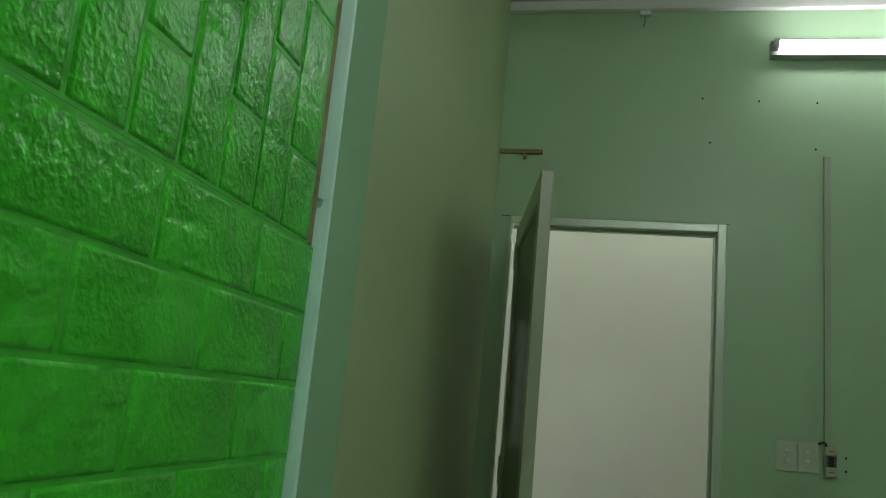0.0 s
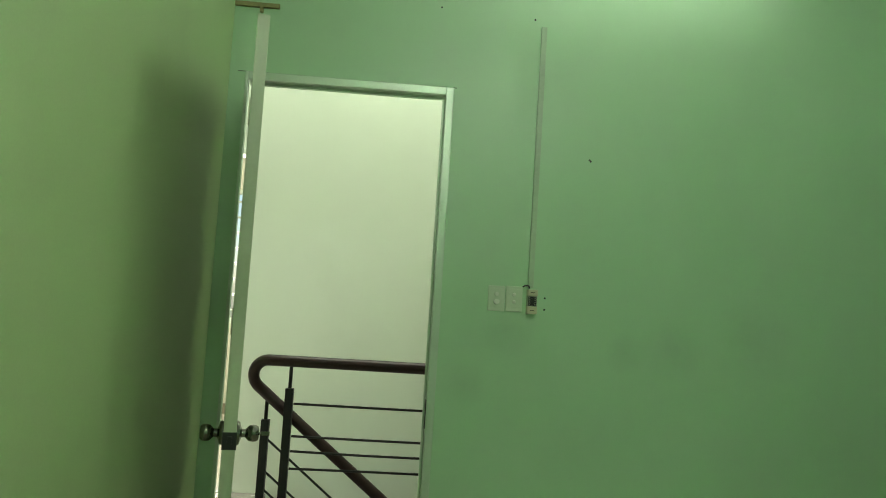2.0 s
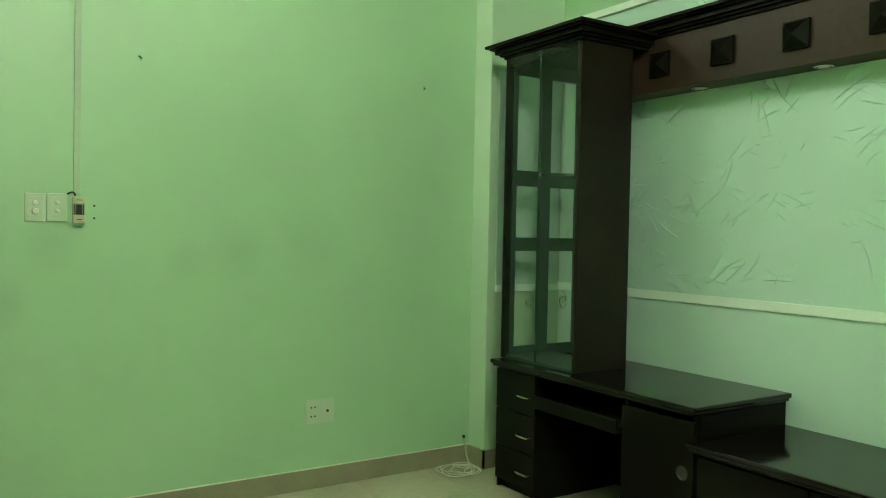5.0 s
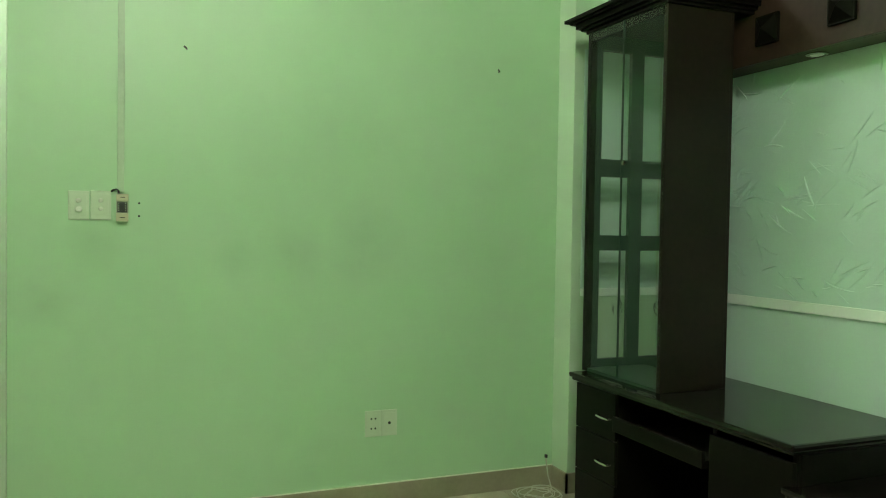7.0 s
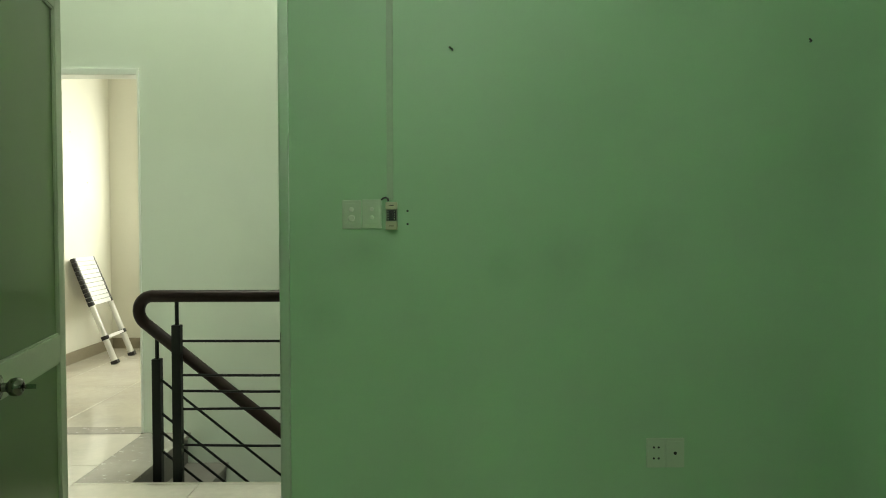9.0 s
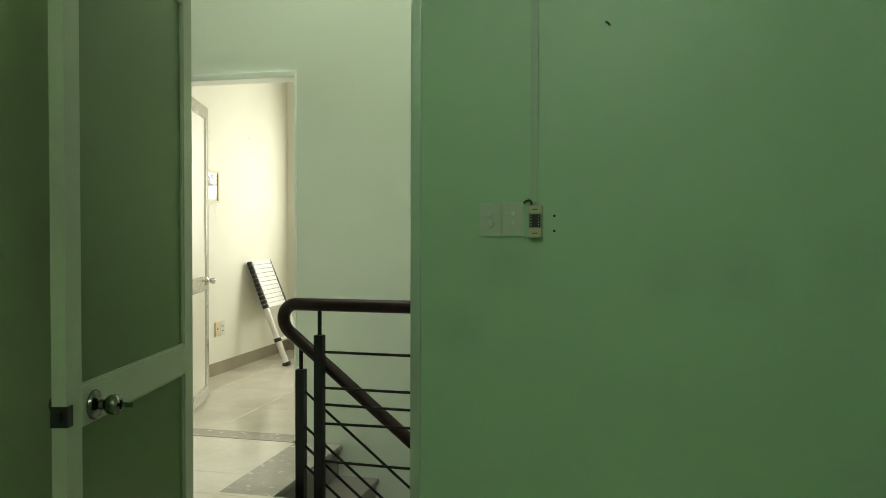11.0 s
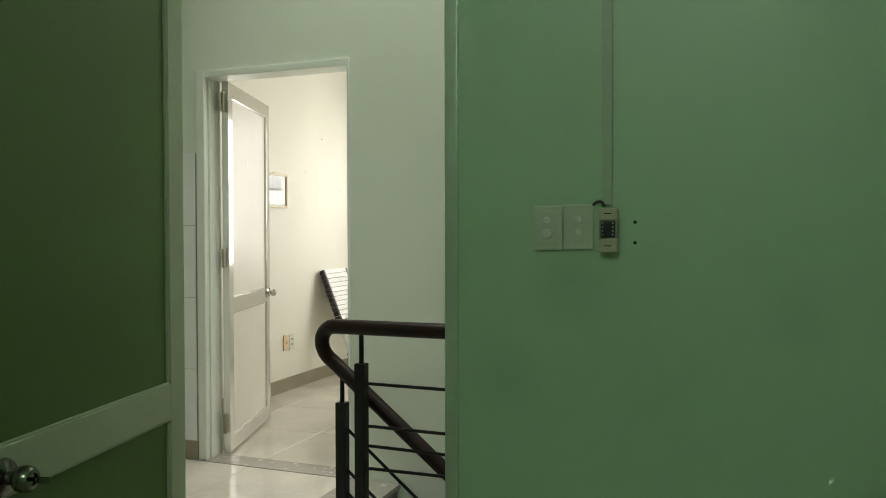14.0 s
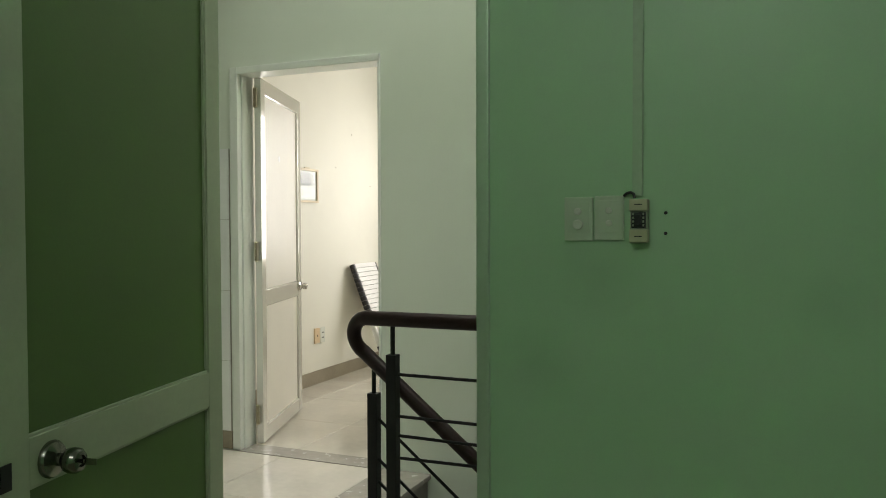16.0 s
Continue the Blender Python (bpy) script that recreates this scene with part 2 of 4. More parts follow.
BREAKERGREY = material("grey_green_plastic", (0.30, 0.33, 0.25), 0.4, vary=0.06)
BLACK = material("black_plastic", (0.012, 0.012, 0.012), 0.4, vary=0.2)
STEEL = material("brushed_steel", (0.60, 0.58, 0.54), 0.24, metal=1.0, vary=0.08, scale=12, fine=220)
BRASS = material("worn_hinge_metal", (0.42, 0.38, 0.28), 0.35, metal=1.0, vary=0.2, scale=30)
LADDERALU = material("ladder_aluminium", (0.74, 0.74, 0.72), 0.34, metal=0.6, vary=0.06, scale=10, fine=200)
LADDERWHITE = material("white_ladder_rung", (0.84, 0.84, 0.82), 0.35, vary=0.05)
GREYBATTEN = material("grey_lamp_batten", (0.42, 0.44, 0.44), 0.4, vary=0.06)
TUBE = emitter("lit_fluorescent_tube", (0.96, 1.0, 0.93), 33.0)
TUBE_SOFT = emitter("lit_older_tube", (0.96, 1.0, 0.93), 73.0)
GLASS = glass_material("clear_glass")
# Print tones imitate the window mirrored in the picture glass: pale, with grey.
PRINT = material("pale_print_with_glare", (0.66, 0.66, 0.65), 0.6, vary=0.25, scale=7, fine=60)
PRINTDARK = material("grey_reflection_tone", (0.22, 0.22, 0.24), 0.6, vary=0.4, scale=9, fine=60)
GOLD = material("pale_gilt_frame", (0.62, 0.52, 0.33), 0.4, vary=0.12)
ETCH = material("frosted_etching", (0.16, 0.20, 0.16), 0.7, vary=0.2)
PULL = material("dull_dark_steel", (0.10, 0.10, 0.09), 0.35, metal=1.0, vary=0.2, scale=20)
LENS = material("frosted_lamp_glass", (0.75, 0.75, 0.70), 0.3, vary=0.04)
CAULK = material("pale_caulk", (0.62, 0.66, 0.52), 0.6, vary=0.12, scale=14)
CABLE = material("white_cable_sheath", (0.46, 0.46, 0.37), 0.5, vary=0.05)
EARTH = material("bare_ground", (0.25, 0.22, 0.18), 0.9, vary=0.2)


# ---- mesh helpers ----
def box(bm, x0, x1, y0, y1, z0, z1, bevel=0.0):
    v = [bm.verts.new(p) for p in ((x0, y0, z0), (x1, y0, z0), (x1, y1, z0), (x0, y1, z0),
                                   (x0, y0, z1), (x1, y0, z1), (x1, y1, z1), (x0, y1, z1))]
    f = [bm.faces.new([v[i] for i in q]) for q in ((0, 3, 2, 1), (4, 5, 6, 7), (0, 1, 5, 4), (1, 2, 6, 5), (2, 3, 7, 6), (3, 0, 4, 7))]
    if bevel:
        bmesh.ops.bevel(bm, geom=list({e for q in f for e in q.edges}), offset=bevel, segments=2, affect="EDGES", profile=0.7)
    return bm


def boxes(*sizes, bevel=0.0):
    bm = bmesh.new()
    for s in sizes:
        box(bm, *s, bevel=bevel)
    return bm


def lathe(bm, profile, origin, axis, seg=20):
    """profile: (radius, height) pairs along axis from origin."""
    axis = Vector(axis).normalized()
    u = axis.orthogonal().normalized()
    w = axis.cross(u)
    rings = []
    for r, h in profile:
        ring = [bm.verts.new(Vector(origin) + axis * h + (u * math.cos(a) + w * math.sin(a)) * max(r, 1e-4))
                for a in (2 * math.pi * i / seg for i in range(seg))]
        rings.append(ring)
    for a, b in zip(rings, rings[1:]):
        for i in range(seg):
            bm.faces.new((a[i], a[(i + 1) % seg], b[(i + 1) % seg], b[i]))
    bm.faces.new(list(reversed(rings[0])))
    bm.faces.new(rings[-1])
    return bm


def tube(bm, path, radius, seg=12, flat=1.0):
    """A round bar swept along a path of points."""
    pts = [Vector(p) for p in path]
    rings, ref = [], None
    for i, p in enumerate(pts):
        d = (pts[min(i + 1, len(pts) - 1)] - pts[max(i - 1, 0)]).normalized()
        if ref is None:
            ref = d.orthogonal().normalized()
        ref = (ref - d * ref.dot(d)).normalized()
        w = d.cross(ref)
        rings.append([bm.verts.new(p + (ref * math.cos(a) * flat + w * math.sin(a)) * radius)
                      for a in (2 * math.pi * k / seg for k in range(seg))])
    for a, b in zip(rings, rings[1:]):
        for i in range(seg):
            bm.faces.new((a[i], a[(i + 1) % seg], b[(i + 1) % seg], b[i]))
    bm.faces.new(list(reversed(rings[0])))
    bm.faces.new(rings[-1])
    return bm


def part(name, bm, mat, parent=None, label="", smooth=False):
    me = bpy.data.meshes.new(name)
    bmesh.ops.recalc_face_normals(bm, faces=bm.faces)
    bm.to_mesh(me)
    bm.free()
    me.materials.append(mat)
    if smooth:
        me.shade_smooth()
        me.set_sharp_from_angle(angle=radians(38))
    ob = new(name, me)
    if parent is not None:
        ob.parent = parent
    if label:
        ob["label"] = label
    return ob


def thing(name, label, category, group="", at=(0, 0, 0), turn=0.0, kind=""):
    ob = new(name)
    ob.empty_display_size = 0.1
    ob.matrix_world = pose(*at, 0, 0, turn)
    return tagged(ob, label, category, group, kind)


def structure(name, bm, mat, label, category):
    return tagged(part(name, bm, mat), label, category, "", "structure")


# ---- the room: shell ----
FY, FT = 3.6, 0.12           # front wall face and thickness
LX, PX, RX = -0.145, 0.0, 3.56
BACK, TOP = -1.0, 3.15
D0, D1, DT = -0.075, 0.813, 2.155   # rough opening of the room door

structure("wall_front", boxes((LX, D0, FY, FY + 0.010, -0.05, TOP), (D1, RX + 0.12, FY, FY + FT, -0.05, TOP),
                              (D0, D1, FY, FY + FT, DT, TOP)), GREEN, "green painted plaster wall with a door opening", "wall")
structure("wall_left", boxes((LX - 0.12, LX, 1.405, FY + 0.008, -0.05, TOP)), LEFTGREEN, "green painted plaster wall beside the open door, yellowish light mixed into its colour", "wall")
structure("wall_partition", boxes((LX - 0.12, PX, BACK, 1.405, -0.05, TOP), bevel=0.003), PARTGREEN,
          "green painted partition behind the foam brick panels", "wall")
structure("wall_back", boxes((LX - 0.12, RX + 0.12, BACK - 0.12, BACK, -0.05, TOP)), GREEN, "green painted plaster wall", "wall")
right_wall = structure("wall_right", boxes((RX, RX + 0.12, BACK, FY, -0.05, TOP)), GREEN, "green painted wall behind the wall unit", "wall")
structure("pilaster", boxes((3.08, RX, 3.460, FY, -0.05, TOP), bevel=0.004), PILASTER, "pale painted pilaster in the corner of the room", "pilaster")
structure("ceiling", boxes((LX - 0.12, RX + 0.12, BACK - 0.12, FY + FT, TOP, TOP + 0.1)), CEILING, "white painted ceiling", "ceiling")
cv = bmesh.new()
box(cv, LX, RX, FY - 0.035, FY, TOP - 0.045, TOP, 0.008)
structure("cornice_trim", cv, CEILING, "white plaster strip along the ceiling edge", "trim")

structure("baseboard_front", boxes((D1 + 0.002, 3.08, FY - 0.010, FY, 0.0, 0.092), bevel=0.002), SKIRT, "brown ceramic skirting along the green wall", "baseboard")
structure("caulk_line", boxes((D1 + 0.002, 3.08, FY - 0.0095, FY, 0.092, 0.0955), bevel=0.001), CAULK, "pale caulk line along the top of the skirting", "trim")
structure("baseboard_pilaster", boxes((3.07, 3.08, 3.450, FY - 0.010, 0.0, 0.092), (3.07, RX, 3.450, 3.460, 0.0, 0.092)), SKIRT,
          "brown ceramic skirting round the pilaster", "baseboard")
structure("baseboard_left", boxes((LX, LX + 0.010, 1.406, FY, 0.0, 0.092), bevel=0.002), SKIRT, "brown ceramic skirting along the left wall", "baseboard")

# embossed wallpaper, dado strip and plain lower part behind the wall unit
wp = structure("wallpaper_upper", boxes((RX - 0.004, RX, BACK, 3.460, 0.945, 2.30)), PAPER, "pale green embossed wallpaper with creases", "wallpaper")
rnd = random.Random(21)
cr = bmesh.new()
for k in range(290):
    cy, cz, base = rnd.uniform(0.6, 3.42), rnd.uniform(0.99, 2.26), rnd.uniform(-1.1, 1.2)
    for j in range(rnd.choice((1, 1, 2, 3, 4))):
        long, bend, wide = rnd.uniform(0.03, 0.17), rnd.uniform(-0.6, 0.6), rnd.uniform(0.0018, 0.0038)
        a, y, z, rows = base + rnd.uniform(-0.35, 0.35), cy + rnd.uniform(-0.05, 0.05), cz + rnd.uniform(-0.05, 0.05), []
        for i in range(8):
            w = wide * math.sin(math.pi * (i + 0.15) / 7.3)
            side = (-math.sin(a) * w, math.cos(a) * w)
            if not (0.95 < z < 2.295 and 0.4 < y < 3.45):
                break
            rows.append([cr.verts.new(p) for p in ((RX - 0.0039, y - side[0], z - side[1]), (RX - 0.0042 - 1.9 * w, y, z), (RX - 0.0039, y + side[0], z + side[1]))])
            a += bend / 7
            y, z = y - math.cos(a) * long / 7, z + math.sin(a) * long / 7
        for p, q in zip(rows, rows[1:]):
            cr.faces.new((p[0], p[1], q[1], q[0]))
            cr.faces.new((p[1], p[2], q[2], q[1]))
tagged(part("creases", cr, PAPER, wp, "raised paper creases"), "", "", "", "stuff")
structure("wallpaper_lower", boxes((RX - 0.004, RX, BACK, 3.460, 0.0, 0.905)), PLAIN, "pale smooth wallpaper below the dado strip", "wallpaper")
structure("dado_strip", boxes((RX - 0.014, RX, BACK, 3.460, 0.905, 0.945), bevel=0.003), TRIM, "white dado strip between two wallpapers", "trim")
structure("wallpaper_pilaster", boxes((3.13, RX - 0.016, 3.456, 3.460, 0.935, 2.02)), PAPER, "pale embossed wallpaper on the pilaster", "wallpaper")
structure("dado_strip_pilaster", boxes((3.13, RX - 0.016, 3.448, 3.460, 0.9, 0.935), bevel=0.003), TRIM, "white dado strip on the pilaster", "trim")
structure("upper_strip", boxes((RX - 0.022, RX, BACK, 3.44, 2.30, 2.335), bevel=0.004), TRIM, "white strip running above the wall unit", "trim")

# ---- door frame and open leaf of the room ----
frame_room = tagged(new("door_1"), "pale aluminium door with a green panel, standing open into the room", "door", "", "structure")
frame_room.matrix_world = pose(0, 0, 0)
JY0, JY1 = FY - 0.014, FY + 0.028
part("jamb", boxes((D1 - 0.034, D1, JY0, FY + FT + 0.01, 0.0, DT), (D1 - 0.046, D1 - 0.034, FY + 0.03, FY + 0.05, 0.0, DT - 0.034), bevel=0.003), ALU, frame_room)
part("jamb", boxes((D0, D0 + 0.014, JY0, FY + 0.012, 0.0, DT), bevel=0.002), ALU, frame_room)
part("head", boxes((D0 + 0.014, D1 - 0.034, JY0, JY1, DT - 0.034, DT), (D0 + 0.014, D1 - 0.046, FY + 0.0285, FY + 0.05, DT - 0.046, DT - 0.001), bevel=0.003), ALU, frame_room)
part("sealant_gap", boxes((D0 - 0.035, D1 + 0.012, FY - 0.0012, FY + 0.002, DT + 0.0005, DT + 0.0035)), BLACK, frame_room, "dark crack between frame and plaster")
part("strike_plate", boxes((D1 - 0.038, D1 - 0.034, FY + 0.002, FY + 0.026, 0.70, 0.82), bevel=0.001), BLACK, frame_room)


def door_leaf(name, length, height, mat, panel, rail_z, knob_u, knob_z, side, parent, rail_h=0.09, size=0.95, knob_mat=STEEL):
    """A framed leaf along +x from its hinge line at the origin, 38 mm thick, about y = 0. side: where the keyhole side faces."""
    leaf = part(name, boxes((0.0, 0.075, -0.019, 0.019, 0, height), (length - 0.075, length, -0.019, 0.019, 0, height),
                            (0.075, length - 0.075, -0.0185, 0.0185, height - 0.085, height), (0.075, length - 0.075, -0.0185, 0.0185, 0.0, 0.085),
                            (0.075, length - 0.075, -0.0185, 0.0185, rail_z, rail_z + rail_h), bevel=0.0025), mat, parent)
    part("upper_panel", boxes((0.072, length - 0.072, -0.007, 0.007, rail_z + rail_h - 0.002, height - 0.083)), panel, leaf)
    part("lower_panel", boxes((0.072, length - 0.072, -0.007, 0.007, 0.083, rail_z + 0.002)), panel, leaf)
    bead = bmesh.new()
    for s in (-1, 1):
        for z in (rail_z + rail_h, height - 0.085 - 0.006, rail_z - 0.006, 0.085):
            box(bead, 0.076, length - 0.076, s * 0.010 - 0.004, s * 0.010 + 0.004, z, z + 0.006, 0.001)
        for x in (0.075, length - 0.081):
            box(bead, x, x + 0.006, s * 0.0100 - 0.004, s * 0.0100 + 0.004, 0.095, rail_z - 0.011)
            box(bead, x, x + 0.006, s * 0.0100 - 0.004, s * 0.0100 + 0.004, rail_z + rail_h + 0.011, height - 0.096)
    part("glazing_bead", bead, mat, leaf)
    for s in (-1, 1):
        k = bmesh.new()
        o = (knob_u, s * 0.019, knob_z)
        lathe(k, [(p * size, q * size) for p, q in (
            (0.034, 0.0), (0.0345, 0.004), (0.031, 0.010), (0.020, 0.013), (0.012, 0.016), (0.0115, 0.026), (0.016, 0.030),
            (0.0215, 0.036), (0.0235, 0.046), (0.0225, 0.056), (0.018, 0.062), (0.011, 0.0635), (0.010, 0.060), (0.004, 0.060))], o, (0, s, 0), 24)
        part("door_knob", k, knob_mat, leaf, "round brushed steel door knob", True)
        if s == side and knob_mat is KNOB:
            key = bmesh.new()
            lathe(key, ((0.004, 0.0), (0.0045, 0.012), (0.003, 0.014)), (knob_u, s * (0.019 + 0.058 * size), knob_z), (0, s, 0), 10)
            y0, y1 = sorted((s * (0.030 + 0.058 * size), s * (0.058 + 0.058 * size)))
            box(key, knob_u - 0.0013, knob_u + 0.0013, y0, y1, knob_z - 0.007, knob_z + 0.006, 0.001)
            part("key", key, KNOB, leaf, "key left in the knob")
    part("latch_plate", boxes((length - 0.026, length + 0.002, -0.0215, 0.0215, knob_z - 0.028, knob_z + 0.024), (length + 0.0015, length + 0.010, -0.007, 0.007, knob_z - 0.012, knob_z + 0.012), bevel=0.0012), BLACK, leaf, "black latch case wrapped round the leaf's edge")
    for z in (0.11, height * 0.5, height - 0.17):
        h = bmesh.new()
        for k in range(3):
            lathe(h, ((0.0065, 0), (0.008, 0.002), (0.008, 0.034), (0.0065, 0.036)), (-0.012, -side * 0.012, z + 0.038 * k), (0, 0, 1), 10)
        box(h, -0.010, 0.03, -side * 0.0215 - 0.0015, -side * 0.0215 + 0.0015, z + 0.004, z + 0.11)
        box(h, -0.034, -0.010, -0.002, 0.002, z + 0.004, z + 0.11)
        part("hinge", h, BRASS, leaf, "worn metal hinge")
    return leaf


LEAF_H, LEAF_L = (-0.014, 3.525), (0.153, 2.680)
ang = math.degrees(math.atan2(LEAF_L[1] - LEAF_H[1], LEAF_L[0] - LEAF_H[0]))
leaf = door_leaf("door_leaf", math.hypot(LEAF_L[0] - LEAF_H[0], LEAF_L[1] - LEAF_H[1]), 2.065, LEAFALU, PANEL, 0.724, 0.727, 0.765, 1, frame_room, 0.098, 1.12, KNOB)
leaf.matrix_world = pose(LEAF_H[0], LEAF_H[1], 0.012, 0, 0, ang)

# ---- things on the green wall ----
conduit = thing("cable_conduit", "painted plastic cable conduit running down the green wall to a breaker", "conduit")
part("cover", boxes((1.179, 1.203, FY - 0.013, FY, 1.318, 2.455), bevel=0.002), CONDUIT, conduit)


def wall_plate(x, z, label, kind, w=0.0715, h=0.108):
    p = thing("switch_plate" if kind == "switch" else "socket_plate", label, kind, "plates on the green wall", (x, FY, z))
    part("plate", boxes((-w / 2, w / 2, -0.009, 0.0, -h / 2, h / 2), bevel=0.003), PLASTIC, p)
    part("insert", boxes((-w / 2 + 0.008, w / 2 - 0.008, -0.0105, -0.0085, -h / 2 + 0.018, h / 2 - 0.012), bevel=0.001), PLASTIC, p)
    return p


sp = wall_plate(1.0475, 1.263, "ivory dimmer switch plate with two round buttons", "switch")
part("button", lathe(bmesh.new(), ((0.009, 0), (0.009, 0.006), (0.007, 0.008)), (-0.001, -0.0105, 0.018), (0, -1, 0), 16), BUTTON, sp, "", True)
part("dimmer_knob", lathe(bmesh.new(), ((0.0125, 0), (0.012, 0.010), (0.010, 0.012)), (0.0, -0.0105, -0.014), (0, -1, 0), 18), BUTTON, sp, "", True)
sp = wall_plate(1.1225, 1.265, "ivory light switch plate with two small rockers", "switch")
for dz in (0.018, -0.013):
    rk = lathe(bmesh.new(), ((0.008, -0.006), (0.008, 0.002), (0.0065, 0.004)), (0, -0.0105, dz), (0, -1, 0), 16)
    box(rk, -0.0045, 0.0045, -0.0165, -0.012, dz - 0.003, dz + 0.005, 0.0015)
    part("rocker", rk, BUTTON, sp)
brk = thing("circuit_breaker", "beige surface-mounted circuit breaker box with a dark switch", "breaker", "", (1.197, FY, 1.264))
part("housing", boxes((-0.021, 0.021, -0.030, 0.0, -0.058, 0.044), bevel=0.003), BREAKERGREY, brk)
part("upper_cover", boxes((-0.0215, 0.0215, -0.038, -0.002, 0.017, 0.0445), bevel=0.003), BEIGE, brk, "cream upper cover")
part("lower_cover", boxes((-0.0215, 0.0215, -0.038, -0.002, -0.0585, -0.027), bevel=0.003), BEIGE, brk, "cream lower cover")
part("switch_face", boxes((-0.017, 0.017, -0.0335, -0.0295, -0.024, 0.014), bevel=0.001), BLACK, brk, "dark recessed switch face")
part("lever", boxes((-0.007, 0.006, -0.042, -0.0332, -0.016, 0.008), bevel=0.0015), BLACK, brk, "black breaker lever")
for dx in (-0.0125, 0.0115):
    for k in range(4):
        part("scale_mark", boxes((dx - 0.002, dx + 0.002, -0.0342, -0.0332, -0.020 + 0.009 * k, -0.015 + 0.009 * k)), BREAKERGREY, brk)
for dz in (0.032, -0.044):
    part("marking", boxes((-0.009, 0.009, -0.0386, -0.0378, dz - 0.0012, dz + 0.0012)), BLACK, brk)
lead = thing("short_cable", "short black cable from switch plate to breaker", "cable")
part("sheath", tube(bmesh.new(), [(1.158, FY - 0.006, 1.318), (1.166, FY - 0.010, 1.324), (1.176, FY - 0.014, 1.326), (1.183, FY - 0.016, 1.322),
                                  (1.185, FY - 0.018, 1.312)], 0.0036, 8), BLACK, lead, "", True)

sk = wall_plate(2.196, 0.357, "ivory double power socket plate", "socket", 0.0715, 0.112)
for dx in (-0.009, 0.009):
    for dz in (0.022, -0.020):
        part("socket_hole", lathe(bmesh.new(), ((0.0042, 0), (0.0042, 0.0012)), (dx, -0.0105, dz), (0, -1, 0), 10), BLACK, sk)
sk = wall_plate(2.268, 0.357, "ivory aerial socket plate with one hole", "socket", 0.0715, 0.112)
part("socket_hole", lathe(bmesh.new(), ((0.0065, 0), (0.0065, 0.0015)), (0, -0.0105, 0.0), (0, -1, 0), 12), BLACK, sk)

for x, z, long in ((1.256, 1.276, 0), (1.256, 1.227, 0), (1.427, 1.877, 1), (2.769, 1.908, 1), (0.738, 2.508, 0), (0.704, 2.704, 0), (0.93, 2.694, 0),
                   (1.156, 2.689, 0), (1.15, 2.488, 0)):
    if long:
        nl = thing("wall_nail", "small rusty nail in the green wall", "nail", "nails in the wall")
        part("shank", tube(bmesh.new(), [(x, FY + 0.01, z), (x - 0.004, FY - 0.016, z), (x - 0.014, FY - 0.02, z + 0.007)], 0.0034, 6), PULL, nl)
    else:
        nl = thing("wall_plug", "dark plugged screw hole in the green wall", "wall plug", "screw holes in the wall")
        part("plug", lathe(bmesh.new(), ((0.0042, 0), (0.0042, 0.002), (0.0024, 0.0025)), (x, FY, z), (0, -1, 0), 12), BLACK, nl)

br = thing("wall_bracket", "short pale wooden batten with a peg above the door", "bracket")
part("batten", boxes((LX + 0.002, 0.045, FY - 0.016, FY, 2.437, 2.456), bevel=0.002), PLYEDGE, br)
part("peg", boxes((-0.035, -0.023, FY - 0.03, FY, 2.414, 2.4368), bevel=0.002), PLYEDGE, br)
hk = thing("wall_hook", "small metal hook high on the green wall", "hook")
part("stem", tube(bmesh.new(), [(0.452, FY + 0.004, 3.085), (0.452, FY - 0.012, 3.08), (0.452, FY - 0.014, 3.05), (0.448, FY - 0.02, 3.035), (0.445, FY - 0.012, 3.03)], 0.003, 7), STEEL, hk)
part("wall_socket", boxes((0.43, 0.475, FY - 0.02, FY, 3.085, 3.105), bevel=0.003), TRIM, hk)


def tube_lamp(m, lit):
    """A batten with a lit tube above it, along +x, its back on the plane y = 0."""
    lamp = thing("tube_lamp", "lit fluorescent tube lamp on a grey batten", "lamp", "tube lamps")
    part("batten", boxes((0.0, 1.24, -0.048, 0.0, -0.036, -0.018), (0.0, 1.24, -0.034, 0.0, -0.018, 0.024), (0.0, 1.24, -0.046, 0.0, 0.024, 0.033), bevel=0.003), GREYBATTEN, lamp)
    part("tube", lathe(bmesh.new(), ((0.010, 0.0), (0.0145, 0.006), (0.0145, 1.184), (0.010, 1.19)), (0.025, -0.072, 0.004), (1, 0, 0), 16), lit, lamp, "glowing white tube", True)
    for x in (0.006, 1.216):
        part("end_cap", boxes((x, x + 0.018, -0.090, -0.034, -0.0179, 0.022), bevel=0.004), GREYBATTEN, lamp)
    lamp.matrix_world = m
    return lamp


tube_lamp(pose(0.968, FY, 2.915), TUBE)
tube_lamp(pose(0.55, 0.40, TOP, 90, 0, 0), TUBE_SOFT)
tube_lamp(pose(0.6, -0.45, TOP, 90, 0, 0), TUBE_SOFT)

# ---- wall unit on the right ----
cab = thing("wall_unit", "dark lacquered wall unit with a glazed tower, desk and top board", "wall unit")
TX0, TX1, TY0, TY1 = 3.03, 3.50, 2.745, 3.262
WZ = 0.603
